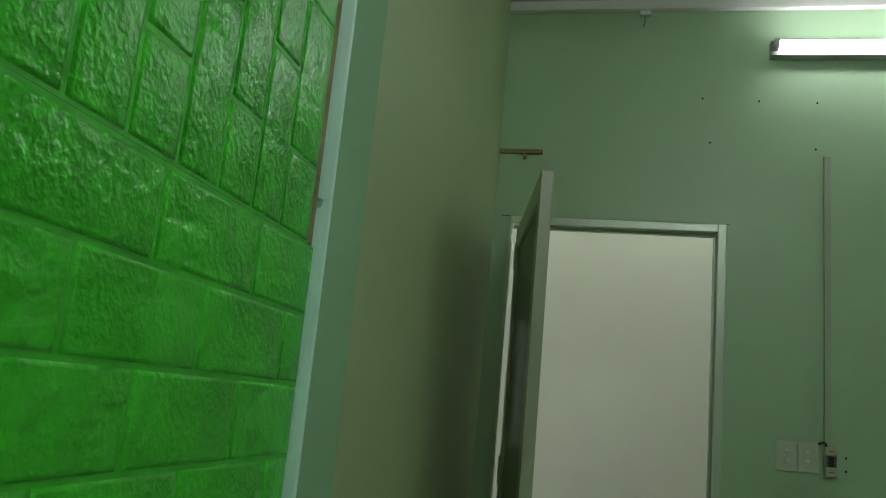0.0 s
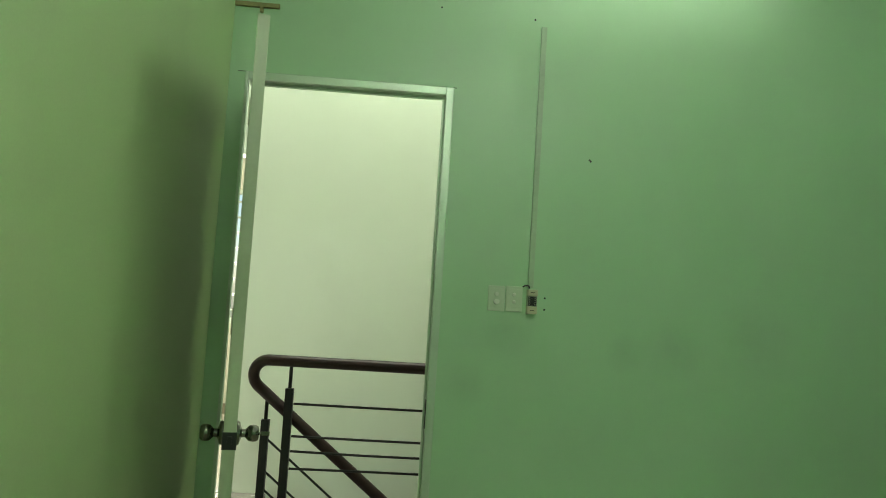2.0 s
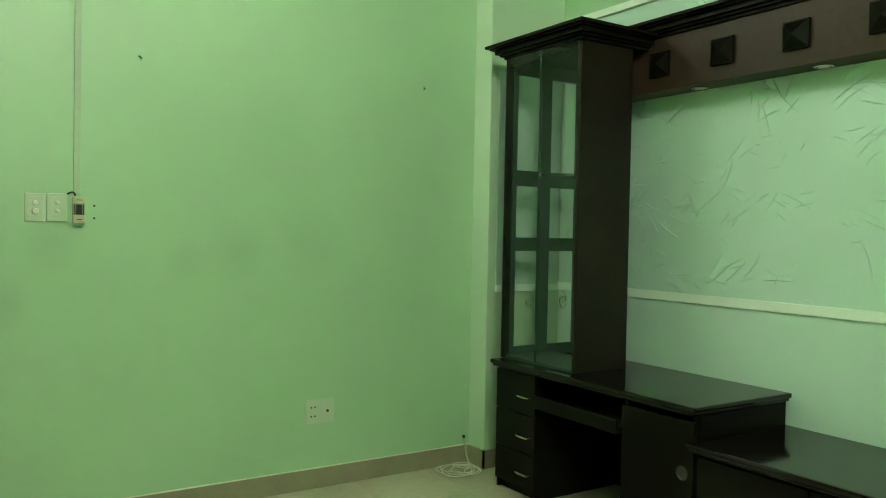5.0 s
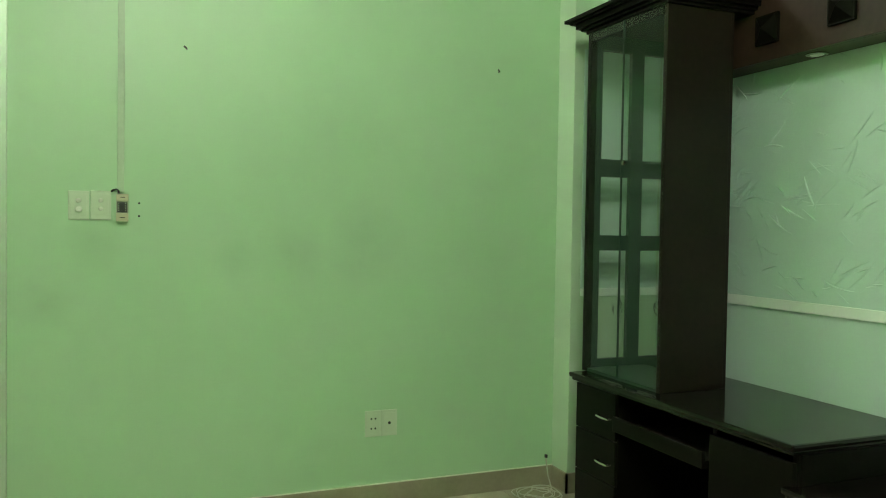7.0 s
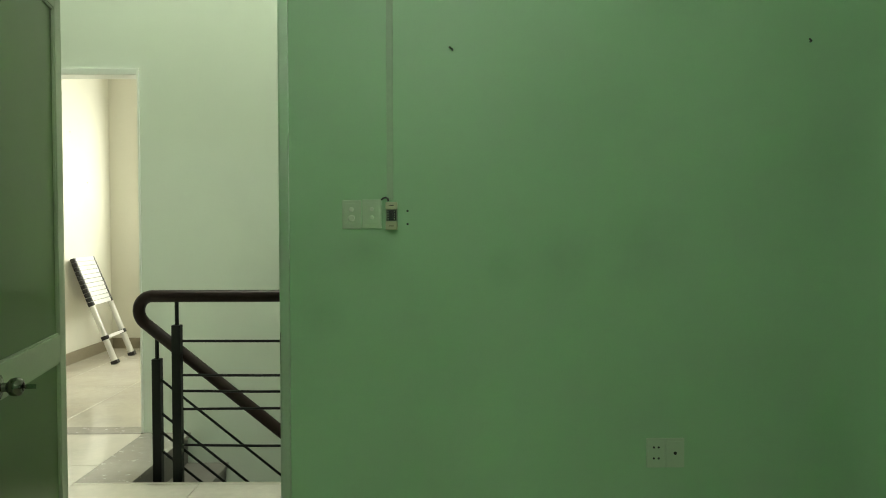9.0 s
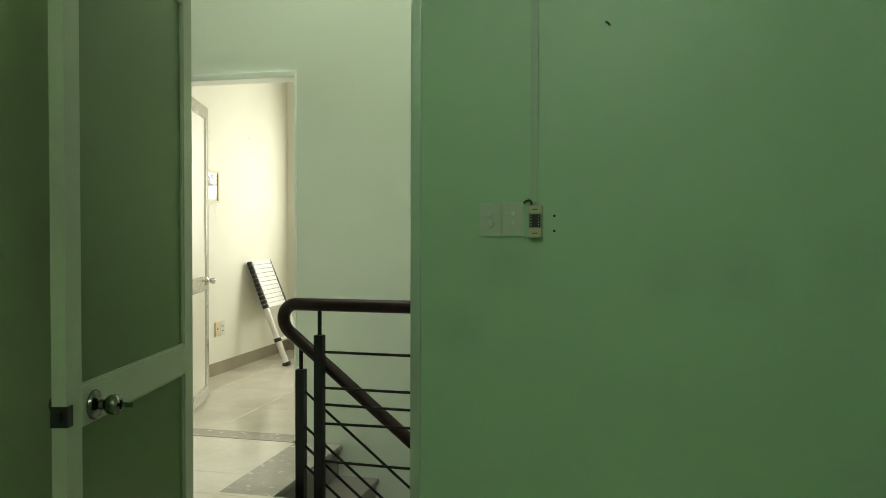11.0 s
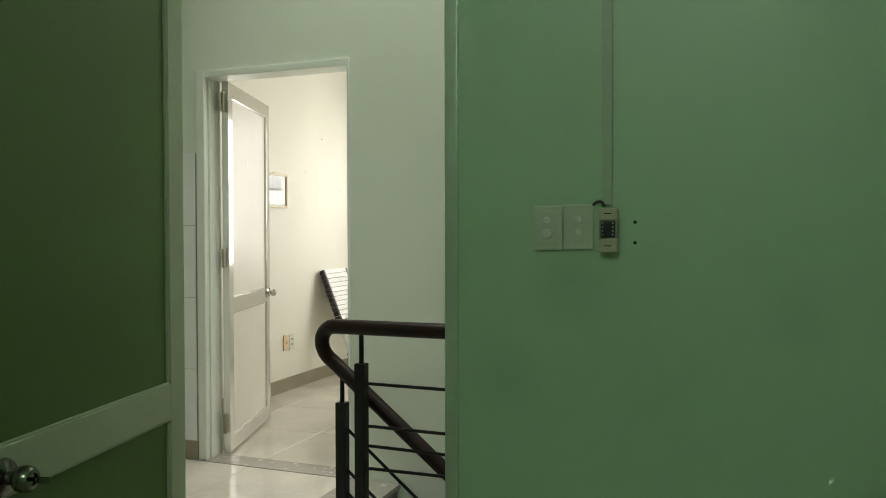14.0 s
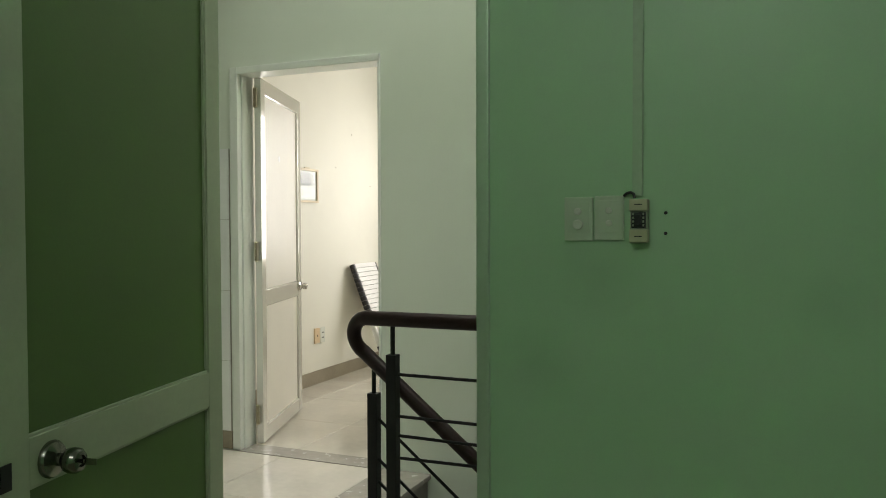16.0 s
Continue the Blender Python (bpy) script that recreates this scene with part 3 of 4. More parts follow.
# base: drawers, keyboard recess and small door
BX = 2.985
for y0, y1 in ((3.205, 3.222), (2.935, 2.950)):
    part("drawer_side", boxes((BX, 3.505, y0, y1, 0.0, WZ - 0.036), bevel=0.002), DARKWOOD, cab)
part("drawer_back", boxes((3.49, 3.505, 2.950, 3.205, 0.0, WZ - 0.036)), DARKWOOD, cab)
part("plinth", boxes((BX + 0.02, 3.49, 2.950, 3.205, 0.0, 0.035)), DARKWOOD, cab)
for z0, z1 in ((0.042, 0.20), (0.205, 0.375), (0.38, WZ - 0.04)):
    d = part("drawer", boxes((BX - 0.012, BX + 0.006, 2.937, 3.220, z0, z1), bevel=0.003), DARKWOOD, cab)
    hz = (z0 + z1) / 2 - 0.01
    hb = tube(bmesh.new(), [(BX - 0.010, 2.965, hz), (BX - 0.030, 2.968, hz), (BX - 0.034, 2.99, hz), (BX - 0.034, 3.02, hz), (BX - 0.030, 3.042, hz), (BX - 0.010, 3.045, hz)], 0.0045, 8)
    part("handle", hb, STEEL, d, "small chrome bow handle", True)
part("keyboard_tray", boxes((BX - 0.03, 3.35, 2.425, 2.930, 0.425, 0.450), (BX - 0.03, BX - 0.014, 2.425, 2.930, 0.445, 0.482), bevel=0.003), DARKWOOD, cab)
part("side_panel", boxes((BX + 0.005, 3.505, 2.395, 2.415, 0.0, WZ - 0.036), bevel=0.002), DARKWOOD, cab)
part("back_panel", boxes((3.485, 3.500, 2.105, 2.930, 0.0, WZ - 0.036)), DARKWOOD, cab)
part("side_panel", boxes((BX + 0.005, 3.505, 2.065, 2.085, 0.0, WZ - 0.036), bevel=0.002), DARKWOOD, cab)
sd = part("cupboard_door", boxes((BX - 0.012, BX + 0.004, 2.068, 2.412, 0.02, WZ - 0.06), bevel=0.003), DARKWOOD, cab)
part("finger_pull", lathe(bmesh.new(), ((0.026, 0), (0.026, 0.003), (0.021, 0.003), (0.019, 0.001)), (BX - 0.012, 2.115, 0.355), (-1, 0, 0), 20), PULL, sd, "round steel finger pull", True)


def worktop(y0, y1, z, x0):
    """A board with a moulded front edge in two steps."""
    return part("worktop", boxes((x0, 3.515, y0, y1, z - 0.020, z), (x0 + 0.012, 3.515, y0 + 0.010, y1 - 0.004, z - 0.034, z - 0.0195), bevel=0.0085), TOPWOOD, cab)


worktop(2.046, 3.245, WZ, 2.948)
worktop(0.30, 2.085, 0.476, 2.945)
part("apron", boxes((3.0, 3.02, 2.060, 2.080, 0.477, WZ - 0.036), (3.02, 3.495, 2.062, 2.078, 0.478, WZ - 0.036)), DARKWOOD, cab)
for y0, y1 in ((0.31, 0.33), (1.19, 1.21)):
    part("low_side", boxes((BX, 3.505, y0, y1, 0.0, 0.441), bevel=0.002), DARKWOOD, cab)
part("low_back", boxes((3.485, 3.505, 0.33, 2.06, 0.0, 0.441)), DARKWOOD, cab)
part("low_floor", boxes((BX, 3.485, 0.33, 2.06, 0.02, 0.04)), DARKWOOD, cab)
for y0, y1 in ((0.335, 0.755), (0.762, 1.188), (1.215, 1.63), (1.637, 2.05)):
    part("low_door", boxes((BX - 0.012, BX + 0.003, y0, y1, 0.045, 0.43), bevel=0.003), DARKWOOD, cab)

# tower with glass front and a glazed far side
part("tower_side", boxes((TX0, 3.322, TY0, TY0 + 0.022, WZ, 2.05), bevel=0.002), SIDEWOOD, cab, "solid dark side of the glazed tower")
# Unseen board added to stop lamp light leaking past behind the tower.
part("light_leak_board", boxes((3.3222, 3.336, TY0 + 0.001, 3.06, WZ + 0.001, 2.049)), SIDEWOOD, cab)
tx = [(TX0, 3.085), (3.232, 3.296), (3.47, TX1)]
tz = [(WZ, WZ + 0.047), (1.115, 1.18), (1.43, 1.505), (1.965, 2.05)]
fr = bmesh.new()
for x0, x1 in tx:
    box(fr, x0, x1, TY1 - 0.022, TY1, WZ, 2.05, 0.003)
for z0, z1 in tz:
    for x0, x1 in ((tx[0][1], tx[1][0]), (tx[1][1], tx[2][0])):
        box(fr, x0, x1, TY1 - 0.021, TY1 - 0.001, z0, z1)
far_side = part("tower_lattice", fr, CABGREEN, cab, "dark green lattice side with six panes")
for x0, x1 in ((tx[0][1], tx[1][0]), (tx[1][1], tx[2][0])):
    for a, b in zip(tz, tz[1:]):
        pn = part("pane", boxes((x0, x1, TY1 - 0.013, TY1 - 0.010, a[1], b[0])), GLASS, far_side)
        pn.visible_shadow = False
for x in (3.185, 3.40):
    et = bmesh.new()
    rnd = random.Random(int(x * 1000))
    for i in range(26):
        a, r = rnd.uniform(0, 6.28), rnd.uniform(0.005, 0.030)
        tube(et, [(x + r * math.cos(a), TY1 - 0.0145, 0.865 + 1.5 * r * math.sin(a)),
                  (x + r * math.cos(a + 0.7), TY1 - 0.0145, 0.87 + 1.6 * r * math.sin(a + 0.7))], 0.0016, 4)
    part("etching", et, ETCH, far_side, "etched flower on the pane")
part("tower_top", boxes((TX0, TX1, TY0, TY1, 2.05, 2.068), bevel=0.002), DARKWOOD, cab)
part("tower_floor", boxes((TX0 + 0.002, 3.322, TY0 + 0.024, TY1 - 0.024, WZ, WZ + 0.012)), CABGREEN, cab)
for z in (1.463, 1.142):
    part("tower_shelf", boxes((TX0 + 0.03, 3.33, TY0 + 0.024, TY1 - 0.024, z, z + 0.006)), GLASS, cab, "clear glass shelf").visible_shadow = False
part("front_post", boxes((TX0 - 0.006, TX0 + 0.022, TY1 - 0.026, TY1 + 0.001, WZ, 2.05), bevel=0.002), DARKWOOD, cab)
part("front_rail", boxes((TX0 - 0.004, TX0 + 0.016, TY0 + 0.024, TY1 - 0.024, 1.995, 2.05), bevel=0.002), DARKWOOD, cab)
ym = (TY0 + TY1) / 2 + 0.0
for y0, y1, ky in ((TY0 + 0.003, ym - 0.003, ym - 0.035), (ym + 0.003, TY1 - 0.003, ym + 0.035)):
    gd = part("glass_door", boxes((TX0 - 0.010, TX0 - 0.005, y0, y1, WZ + 0.014, 2.03)), GLASS, cab)
    gd.visible_shadow = False
    part("glass_edge", boxes((TX0 - 0.0105, TX0 - 0.0045, (y1 if ky < ym else y0 - 0.002), (y1 + 0.002 if ky < ym else y0), WZ + 0.014, 2.03)), CABGREEN, gd)
    if ky < ym:
        part("knob", lathe(bmesh.new(), ((0.004, 0), (0.004, 0.008), (0.009, 0.012), (0.009, 0.018), (0.005, 0.021)), (TX0 - 0.010, ky, 1.465), (-1, 0, 0), 14), STEEL, gd, "small round glass-door knob", True)


def moulding(bm, y0, y1, x_front, x_back, steps, z0, end0=True, end1=True):
    """A stepped cornice along y that juts out further with each step."""
    z = z0
    for h, out in steps:
        box(bm, x_front - out, x_back, y0 - (out if end0 else 0), y1 + (out if end1 else 0), z, z + h, 0.003)
        z += h - 0.0005
    return bm


STEPS = ((0.014, 0.012), (0.011, 0.028), (0.020, 0.045), (0.009, 0.062), (0.014, 0.080))
part("tower_cornice", moulding(bmesh.new(), TY0, TY1, TX0, TX1, STEPS, 2.03 + 0.0), DARKWOOD, cab)
BF = 3.42                    # front of the top board
board = part("top_board", boxes((BF, BF + 0.02, 0.30, 3.10, 1.842, 2.09), (BF + 0.02, 3.55, 0.30, 3.10, 1.842, 1.858), bevel=0.002), VALANCE, cab, "reddish brown top board with pyramid studs")
part("board_cornice", moulding(bmesh.new(), 0.30, 3.10, BF, 3.55, STEPS, 2.076, True, False), DARKWOOD, cab)
part("end_panel", boxes((3.03, 3.55, 0.30, 0.325, 0.476, 2.05), bevel=0.002), DARKWOOD, cab)
for i in range(7):
    y, z = 2.66 - 0.327 * i, 1.957
    bm = bmesh.new()
    box(bm, BF - 0.013, BF + 0.0002, y - 0.054, y + 0.054, z - 0.054, z + 0.054, 0.002)
    q = [bm.verts.new((BF - 0.0132, y + a * 0.049, z + b * 0.049)) for a, b in ((-1, -1), (1, -1), (1, 1), (-1, 1))]
    apex = bm.verts.new((BF - 0.038, y, z))
    for k in range(4):
        bm.faces.new((q[k], q[(k + 1) % 4], apex))
    part("pyramid_stud", bm, DARKWOOD, board)
for i in range(4):
    y = 2.50 - 0.56 * i
    sl = part("spotlight", lathe(bmesh.new(), ((0.038, 0), (0.038, 0.004), (0.030, 0.007), (0.028, 0.004)), (3.49, y, 1.8418), (0, 0, -1), 20), STEEL, board, "unlit round recessed spotlight", True)
    part("spotlight_glass", lathe(bmesh.new(), ((0.027, 0), (0.022, 0.004)), (3.49, y, 1.8398), (0, 0, -1), 16), LENS, sl, "", True)

# coil of cable on the floor by the corner
coil = thing("cable_coil", "loose coil of white cable lying on the floor in the corner", "cable")
pts, rnd = [], random.Random(4)
for i in range(150):
    a = i * 0.21
    r = 0.062 + 0.030 * math.sin(i * 0.13) + 0.010 * math.sin(i * 0.71)
    pts.append((2.93 + r * 1.25 * math.cos(a), 3.46 + r * math.sin(a), 0.006 + 0.012 * (0.5 + 0.5 * math.sin(a * 0.9 + i * 0.02)) + 0.00006 * i))
part("loop", tube(bmesh.new(), pts, 0.0026, 6), CABLE, coil, "", True)
part("tail", tube(bmesh.new(), [(3.00, 3.47, 0.006), (3.035, 3.52, 0.012), (3.045, 3.57, 0.05), (3.045, 3.588, 0.11), (3.045, 3.594, 0.135)], 0.0035, 6), CABLE, coil, "", True)
part("plug", boxes((3.040, 3.050, 3.585, 3.598, 0.13, 0.145), bevel=0.002), BLACK, coil, "small black plug at the cable's end")

# ---- foam brick panels on the partition ----
ct = bmesh.new()
prof = ((0.0, 1.214), (0.008, 1.2135), (0.0185, 1.2138), (0.020, 1.215), (0.020, 1.219), (0.0, 1.220))
rings = []
for z, chip in ((0.0, 0), (1.556, 0), (1.559, 0.005), (1.568, 0.006), (1.572, 0), (TOP - 0.01, 0)):
    rings.append([ct.verts.new((PX + x + (1.6 * chip if i in (0, 1) else 0), y, z)) for i, (x, y) in enumerate(prof)])
for lo, hi in zip(rings, rings[1:]):
    for i in range(6):
        ct.faces.new((lo[i], lo[(i + 1) % 6], hi[(i + 1) % 6], hi[i]))
ct.faces.new(rings[0])
ct.faces.new(rings[-1])
structure("corner_trim", ct, AQUA, "pale aqua plastic trunking up the edge of the foam bricks", "trim")
lower = tagged(part("foam_panel", boxes((PX, PX + 0.006, -0.60, 1.210, 0.0, 1.5068)), FOAMBASE), "bright green foam wallpaper moulded as bricks laid flat", "foam panel", "foam brick panels", "structure")
upper = tagged(part("foam_panel", boxes((PX, PX + 0.006, -0.60, 1.190, 1.507, 2.90)), FOAMBASE), "bright green foam wallpaper moulded as bricks on end", "foam panel", "foam brick panels", "structure")
tagged(part("backing_board", boxes((PX, PX + 0.003, 1.190, 1.211, 1.51, 2.90)), PLYEDGE), "bare brown glue strip beside the foam bricks", "backing", "", "structure")

# ---- landing, stair and far room: shell ----
SY, WY = 4.36, 5.26          # landing edge, far wall face
F0, F1, FTOP = -1.298, -0.362, 2.137
structure("landing_slab", boxes((-2.2, 2.6, FY + FT, SY, -0.16, -0.008), (-2.2, -0.36, SY, WY + 0.12, -0.16, -0.008), (LX - 0.12, RX + 0.12, BACK - 0.12, FY + FT, -0.16, -0.008)),
          GROUT, "grey slab and grout under the floor tiles", "floor")
structure("wall_far", boxes((-2.2, F0, WY, WY + 0.12, -0.16, 3.25), (F0, F1, WY, WY + 0.12, FTOP, 3.25), (F1, 2.72, WY, WY + 0.12, -3.2, 3.25)),
          CREAM, "pale painted landing wall with a doorway", "wall")
structure("wall_landing_left", boxes((-2.32, -2.2, FY, WY + 0.12, -0.16, 3.25)), CREAM, "pale painted end wall of the landing", "wall")
structure("wall_landing_right", boxes((2.6, 2.72, FY + FT, WY, -3.2, 3.25)), CREAM, "pale painted end wall of the stairwell", "wall")
structure("wall_landing_front", boxes((-2.2, LX - 0.12, FY, FY + FT, -0.16, 3.25), (LX - 0.12, D0 - 0.02, FY + 0.010, FY + 0.02, -0.16, 3.25)), CREAM, "pale painted wall beside the room", "wall")
structure("landing_back_skin", boxes((D1 + 0.001, 2.6, FY + FT, FY + FT + 0.006, 0.0, 3.25), (D0 - 0.001, D1 + 0.001, FY + FT, FY + FT + 0.006, DT + 0.001, 3.25)),
          CREAM, "pale paint on the landing side of the wall", "wall")
structure("ceiling_landing", boxes((-2.32, -1.0, FY, WY + 0.12, 3.25, 3.35), (2.25, 2.72, FY, WY + 0.12, 3.25, 3.35), (-1.0, 2.25, FY, 4.38, 3.25, 3.35)),
          CEILING, "white landing ceiling open to the added shaft above", "ceiling")
# Unseen shaft, added so that the landing's fill lamp falls more evenly.
structure("added_shaft", boxes((-1.1, -1.0, 4.28, 5.36, 3.35, 5.7), (2.25, 2.35, 4.28, 5.36, 3.35, 5.7), (-1.0, 2.25, 4.28, 4.38, 3.35, 5.7), (-1.0, 2.25, WY, 5.36, 3.25, 5.7)),
          CREAM, "pale unseen shaft added over the stairwell to spread the landing fill lamp", "wall")
structure("stairwell_floor", boxes((-0.4, 2.72, SY - 0.12, WY, -3.3, -3.2)), GROUT, "dim floor at the bottom of the stairwell", "floor")
structure("stairwell_wall", boxes((-0.36, 2.6, SY - 0.12, SY - 0.002, -3.2, -0.162)), CREAM, "pale wall under the landing edge", "wall")

stair = thing("staircase", "grey granite stair going down beside the landing", "staircase")
for i in range(9):
    x0, z = -0.36 + 0.222 * i, -0.18 * i
    wide = 0.275 if i == 0 else 0.245
    x0 += 0.0 if i == 0 else 0.03
    # Below the top tread the stone has the well's shade painted in.
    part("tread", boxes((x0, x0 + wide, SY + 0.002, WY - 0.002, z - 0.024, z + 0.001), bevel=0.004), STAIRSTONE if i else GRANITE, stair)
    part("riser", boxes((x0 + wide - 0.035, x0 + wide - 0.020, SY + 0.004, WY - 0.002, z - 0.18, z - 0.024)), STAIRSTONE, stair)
part("stringer", boxes(*[(-0.33 + 0.222 * i, -0.33 + 0.222 * (i + 1), SY + 0.006, WY - 0.004, -0.18 * i - 0.34, -0.18 * i - 0.19) for i in range(9)]), CREAM, stair)
structure("landing_nosing", boxes((-0.36, 2.6, SY - 0.03, SY + 0.001, -0.16, 0.001), bevel=0.003), TILE, "pale tiled edge of the landing over the stairwell", "edge")

# ---- balustrade ----
bal = thing("balustrade", "black steel stair railing with a dark wooden handrail", "railing")
RY, RY2 = 4.44, 4.51
path = [(1.55, RY, 0.882), (0.9, RY, 0.882), (0.4, RY, 0.882), (0.12, RY, 0.882)]
cx, cz, rr = -0.004, 0.798, 0.084
for i in range(0, 15):
    a = 90 + 140.8 * i / 14
    path.append((cx + rr * math.cos(radians(a)), RY + (RY2 - RY) * i / 14, cz + rr * math.sin(radians(a))))
x1, z1 = path[-1][0], path[-1][2]
for dx in (0.05, 0.2, 0.5, 0.9, 1.4, 1.9):
    path.append((x1 + dx, RY2, z1 - 0.815 * dx))
part("handrail", tube(bmesh.new(), path, 0.0295, 18), RAILWOOD, bal, "rounded dark brown wooden handrail", True)


def newel(x, y, z0, z1, z2):
    p = part("post", boxes((x - 0.021, x + 0.021, y - 0.021, y + 0.021, z0, z1), bevel=0.002), BLACKMETAL, bal)
    part("post_pin", lathe(bmesh.new(), ((0.0095, 0), (0.0095, z2 - z1 + 0.01)), (x, y, z1 - 0.01), (0, 0, 1), 12), BLACKMETAL, p, "", True)


newel(0.110, RY, -0.159, 0.742, 0.862)
newel(1.45, RY, -0.159, 0.742, 0.862)
newel(-0.012, RY2, -0.33, 0.566, 0.70)
newel(1.0, RY2, -1.15, -0.23, -0.1)
rnd = random.Random(9)
for z in (0.664, 0.498, 0.421, 0.332, 0.157):
    sag = rnd.uniform(-0.006, 0.004)
    part("rail_bar", tube(bmesh.new(), [(0.135, RY, z), (0.5, RY, z + sag), (0.9, RY, z + sag), (1.435, RY, z)], 0.0065, 8), BLACKMETAL, bal, "", True)
for z in (0.464, 0.297, 0.204, 0.110):
    part("rail_bar", tube(bmesh.new(), [(0.004, RY2, z), (1.0, RY2, z - 0.815 * 0.996)], 0.0065, 8), BLACKMETAL, bal, "", True)

# ---- far door ----
fd = tagged(new("door_2"), "off-white aluminium door with two panels, standing open into the far room", "door", "", "structure")
part("jamb", boxes((F1 - 0.011, F1, WY - 0.012, WY + 0.132, 0.0, FTOP), bevel=0.003), ALUWHITE, fd)
part("jamb", boxes((F0, F0 + 0.05, WY - 0.012, WY + 0.132, 0.0, FTOP), (F0 + 0.05, F0 + 0.062, WY + 0.02, WY + 0.06, 0.0, FTOP - 0.05), bevel=0.003), ALUWHITE, fd)
part("head", boxes((F0 + 0.05, F1 - 0.011, WY - 0.012, WY + 0.132, FTOP - 0.038, FTOP), bevel=0.003), ALUWHITE, fd)
leaf2 = door_leaf("door_leaf", 0.865, 2.086, FARALU, PANELWHITE, 0.785, 0.785, 0.845, -1, fd)
part("sticker", lathe(bmesh.new(), ((0.020, 0), (0.020, 0.001)), (0.40, -0.007, 1.66), (0, -1, 0), 18), LADDERWHITE, leaf2, "small round white sticker")
leaf2.matrix_world = pose(-1.205, 5.378, 0.012, 0, 0, math.degrees(math.atan2(0.82, -0.273)))
structure("threshold", boxes((F0 + 0.05, F1 - 0.011, WY - 0.03, WY + 0.12, -0.008, 0.003), bevel=0.002), GRANITE, "grey granite strip in the far doorway", "threshold")

# tiled wainscot on the landing wall left of the far door
wain = tagged(part("wall_tiling", boxes((-2.19, F0 - 0.012, WY - 0.006, WY, 0.10, 1.69)), GROUT), "white glazed wall tiles up to chest height", "wall tiling", "", "structure")
structure("baseboard_landing", boxes((-2.19, F0 - 0.005, WY - 0.012, WY, 0.0, 0.10), bevel=0.002), SKIRT, "brown ceramic skirting on the landing", "baseboard")

# ---- far room ----
GX, GB = -1.86, 8.45
structure("wall_far_left", boxes((GX - 0.12, GX, WY + 0.12, GB + 0.12, -0.16, 3.1)), FARPAINT, "cream painted wall of the far room", "wall")
W0, W1, WZ0, WZ1 = -1.32, 0.35, 0.92, 2.30
structure("wall_far_back", boxes((GX, W0, GB, GB + 0.12, -0.16, 3.1), (W1, 1.6, GB, GB + 0.12, -0.16, 3.1), (W0, W1, GB, GB + 0.12, -0.16, WZ0), (W0, W1, GB, GB + 0.12, WZ1, 3.1)),
          FARPAINT, "cream painted wall with a window", "wall")
structure("wall_far_right", boxes((1.6, 1.72, WY + 0.12, GB + 0.12, -0.16, 3.1)), FARPAINT, "cream painted wall of the far room", "wall")
structure("wall_far_near", boxes((GX, F0, WY + 0.12, WY + 0.126, 0.0, 3.1), (F1, 1.6, WY + 0.12, WY + 0.126, 0.0, 3.1), (F0, F1, WY + 0.12, WY + 0.126, FTOP, 3.1)),
          FARPAINT, "cream paint on the room side of the doorway wall", "wall")
structure("ceiling_far", boxes((GX - 0.12, 1.72, WY + 0.12, GB + 0.12, 3.1, 3.2)), CEILING, "white ceiling of the far room", "ceiling")
structure("far_slab", boxes((GX, 1.6, WY + 0.12, GB, -0.16, -0.008)), GROUT, "grout under the far room's tiles", "floor")
structure("baseboard_far", boxes((GX, GX + 0.010, WY + 0.13, GB, 0.0, 0.105), (GX + 0.010, 1.6, GB - 0.010, GB, 0.0, 0.105)), SKIRT, "pale brown ceramic skirting of the far room", "baseboard")
win = tagged(new("window_1"), "white aluminium window with horizontal bars, letting in daylight", "window", "", "structure")
part("window_frame", boxes((W0, W0 + 0.05, GB + 0.03, GB + 0.08, WZ0, WZ1), (W1 - 0.05, W1, GB + 0.03, GB + 0.08, WZ0, WZ1), (W0 + 0.05, W1 - 0.05, GB + 0.03, GB + 0.08, WZ0, WZ0 + 0.05),
                           (W0 + 0.05, W1 - 0.05, GB + 0.03, GB + 0.08, WZ1 - 0.05, WZ1), (-0.51, -0.46, GB + 0.03, GB + 0.08, WZ0 + 0.05, WZ1 - 0.05)), ALUWHITE, win)
for k in range(8):
    z = WZ0 + 0.13 + 0.16 * k
    part("window_bar", tube(bmesh.new(), [(W0 + 0.02, GB + 0.02, z), (W1 - 0.02, GB + 0.02, z)], 0.012, 8), ALUWHITE, win)
structure("ground", boxes((-60, 60, 8.75, 90, -3.4, -3.3)), EARTH, "ground outside the window", "ground")


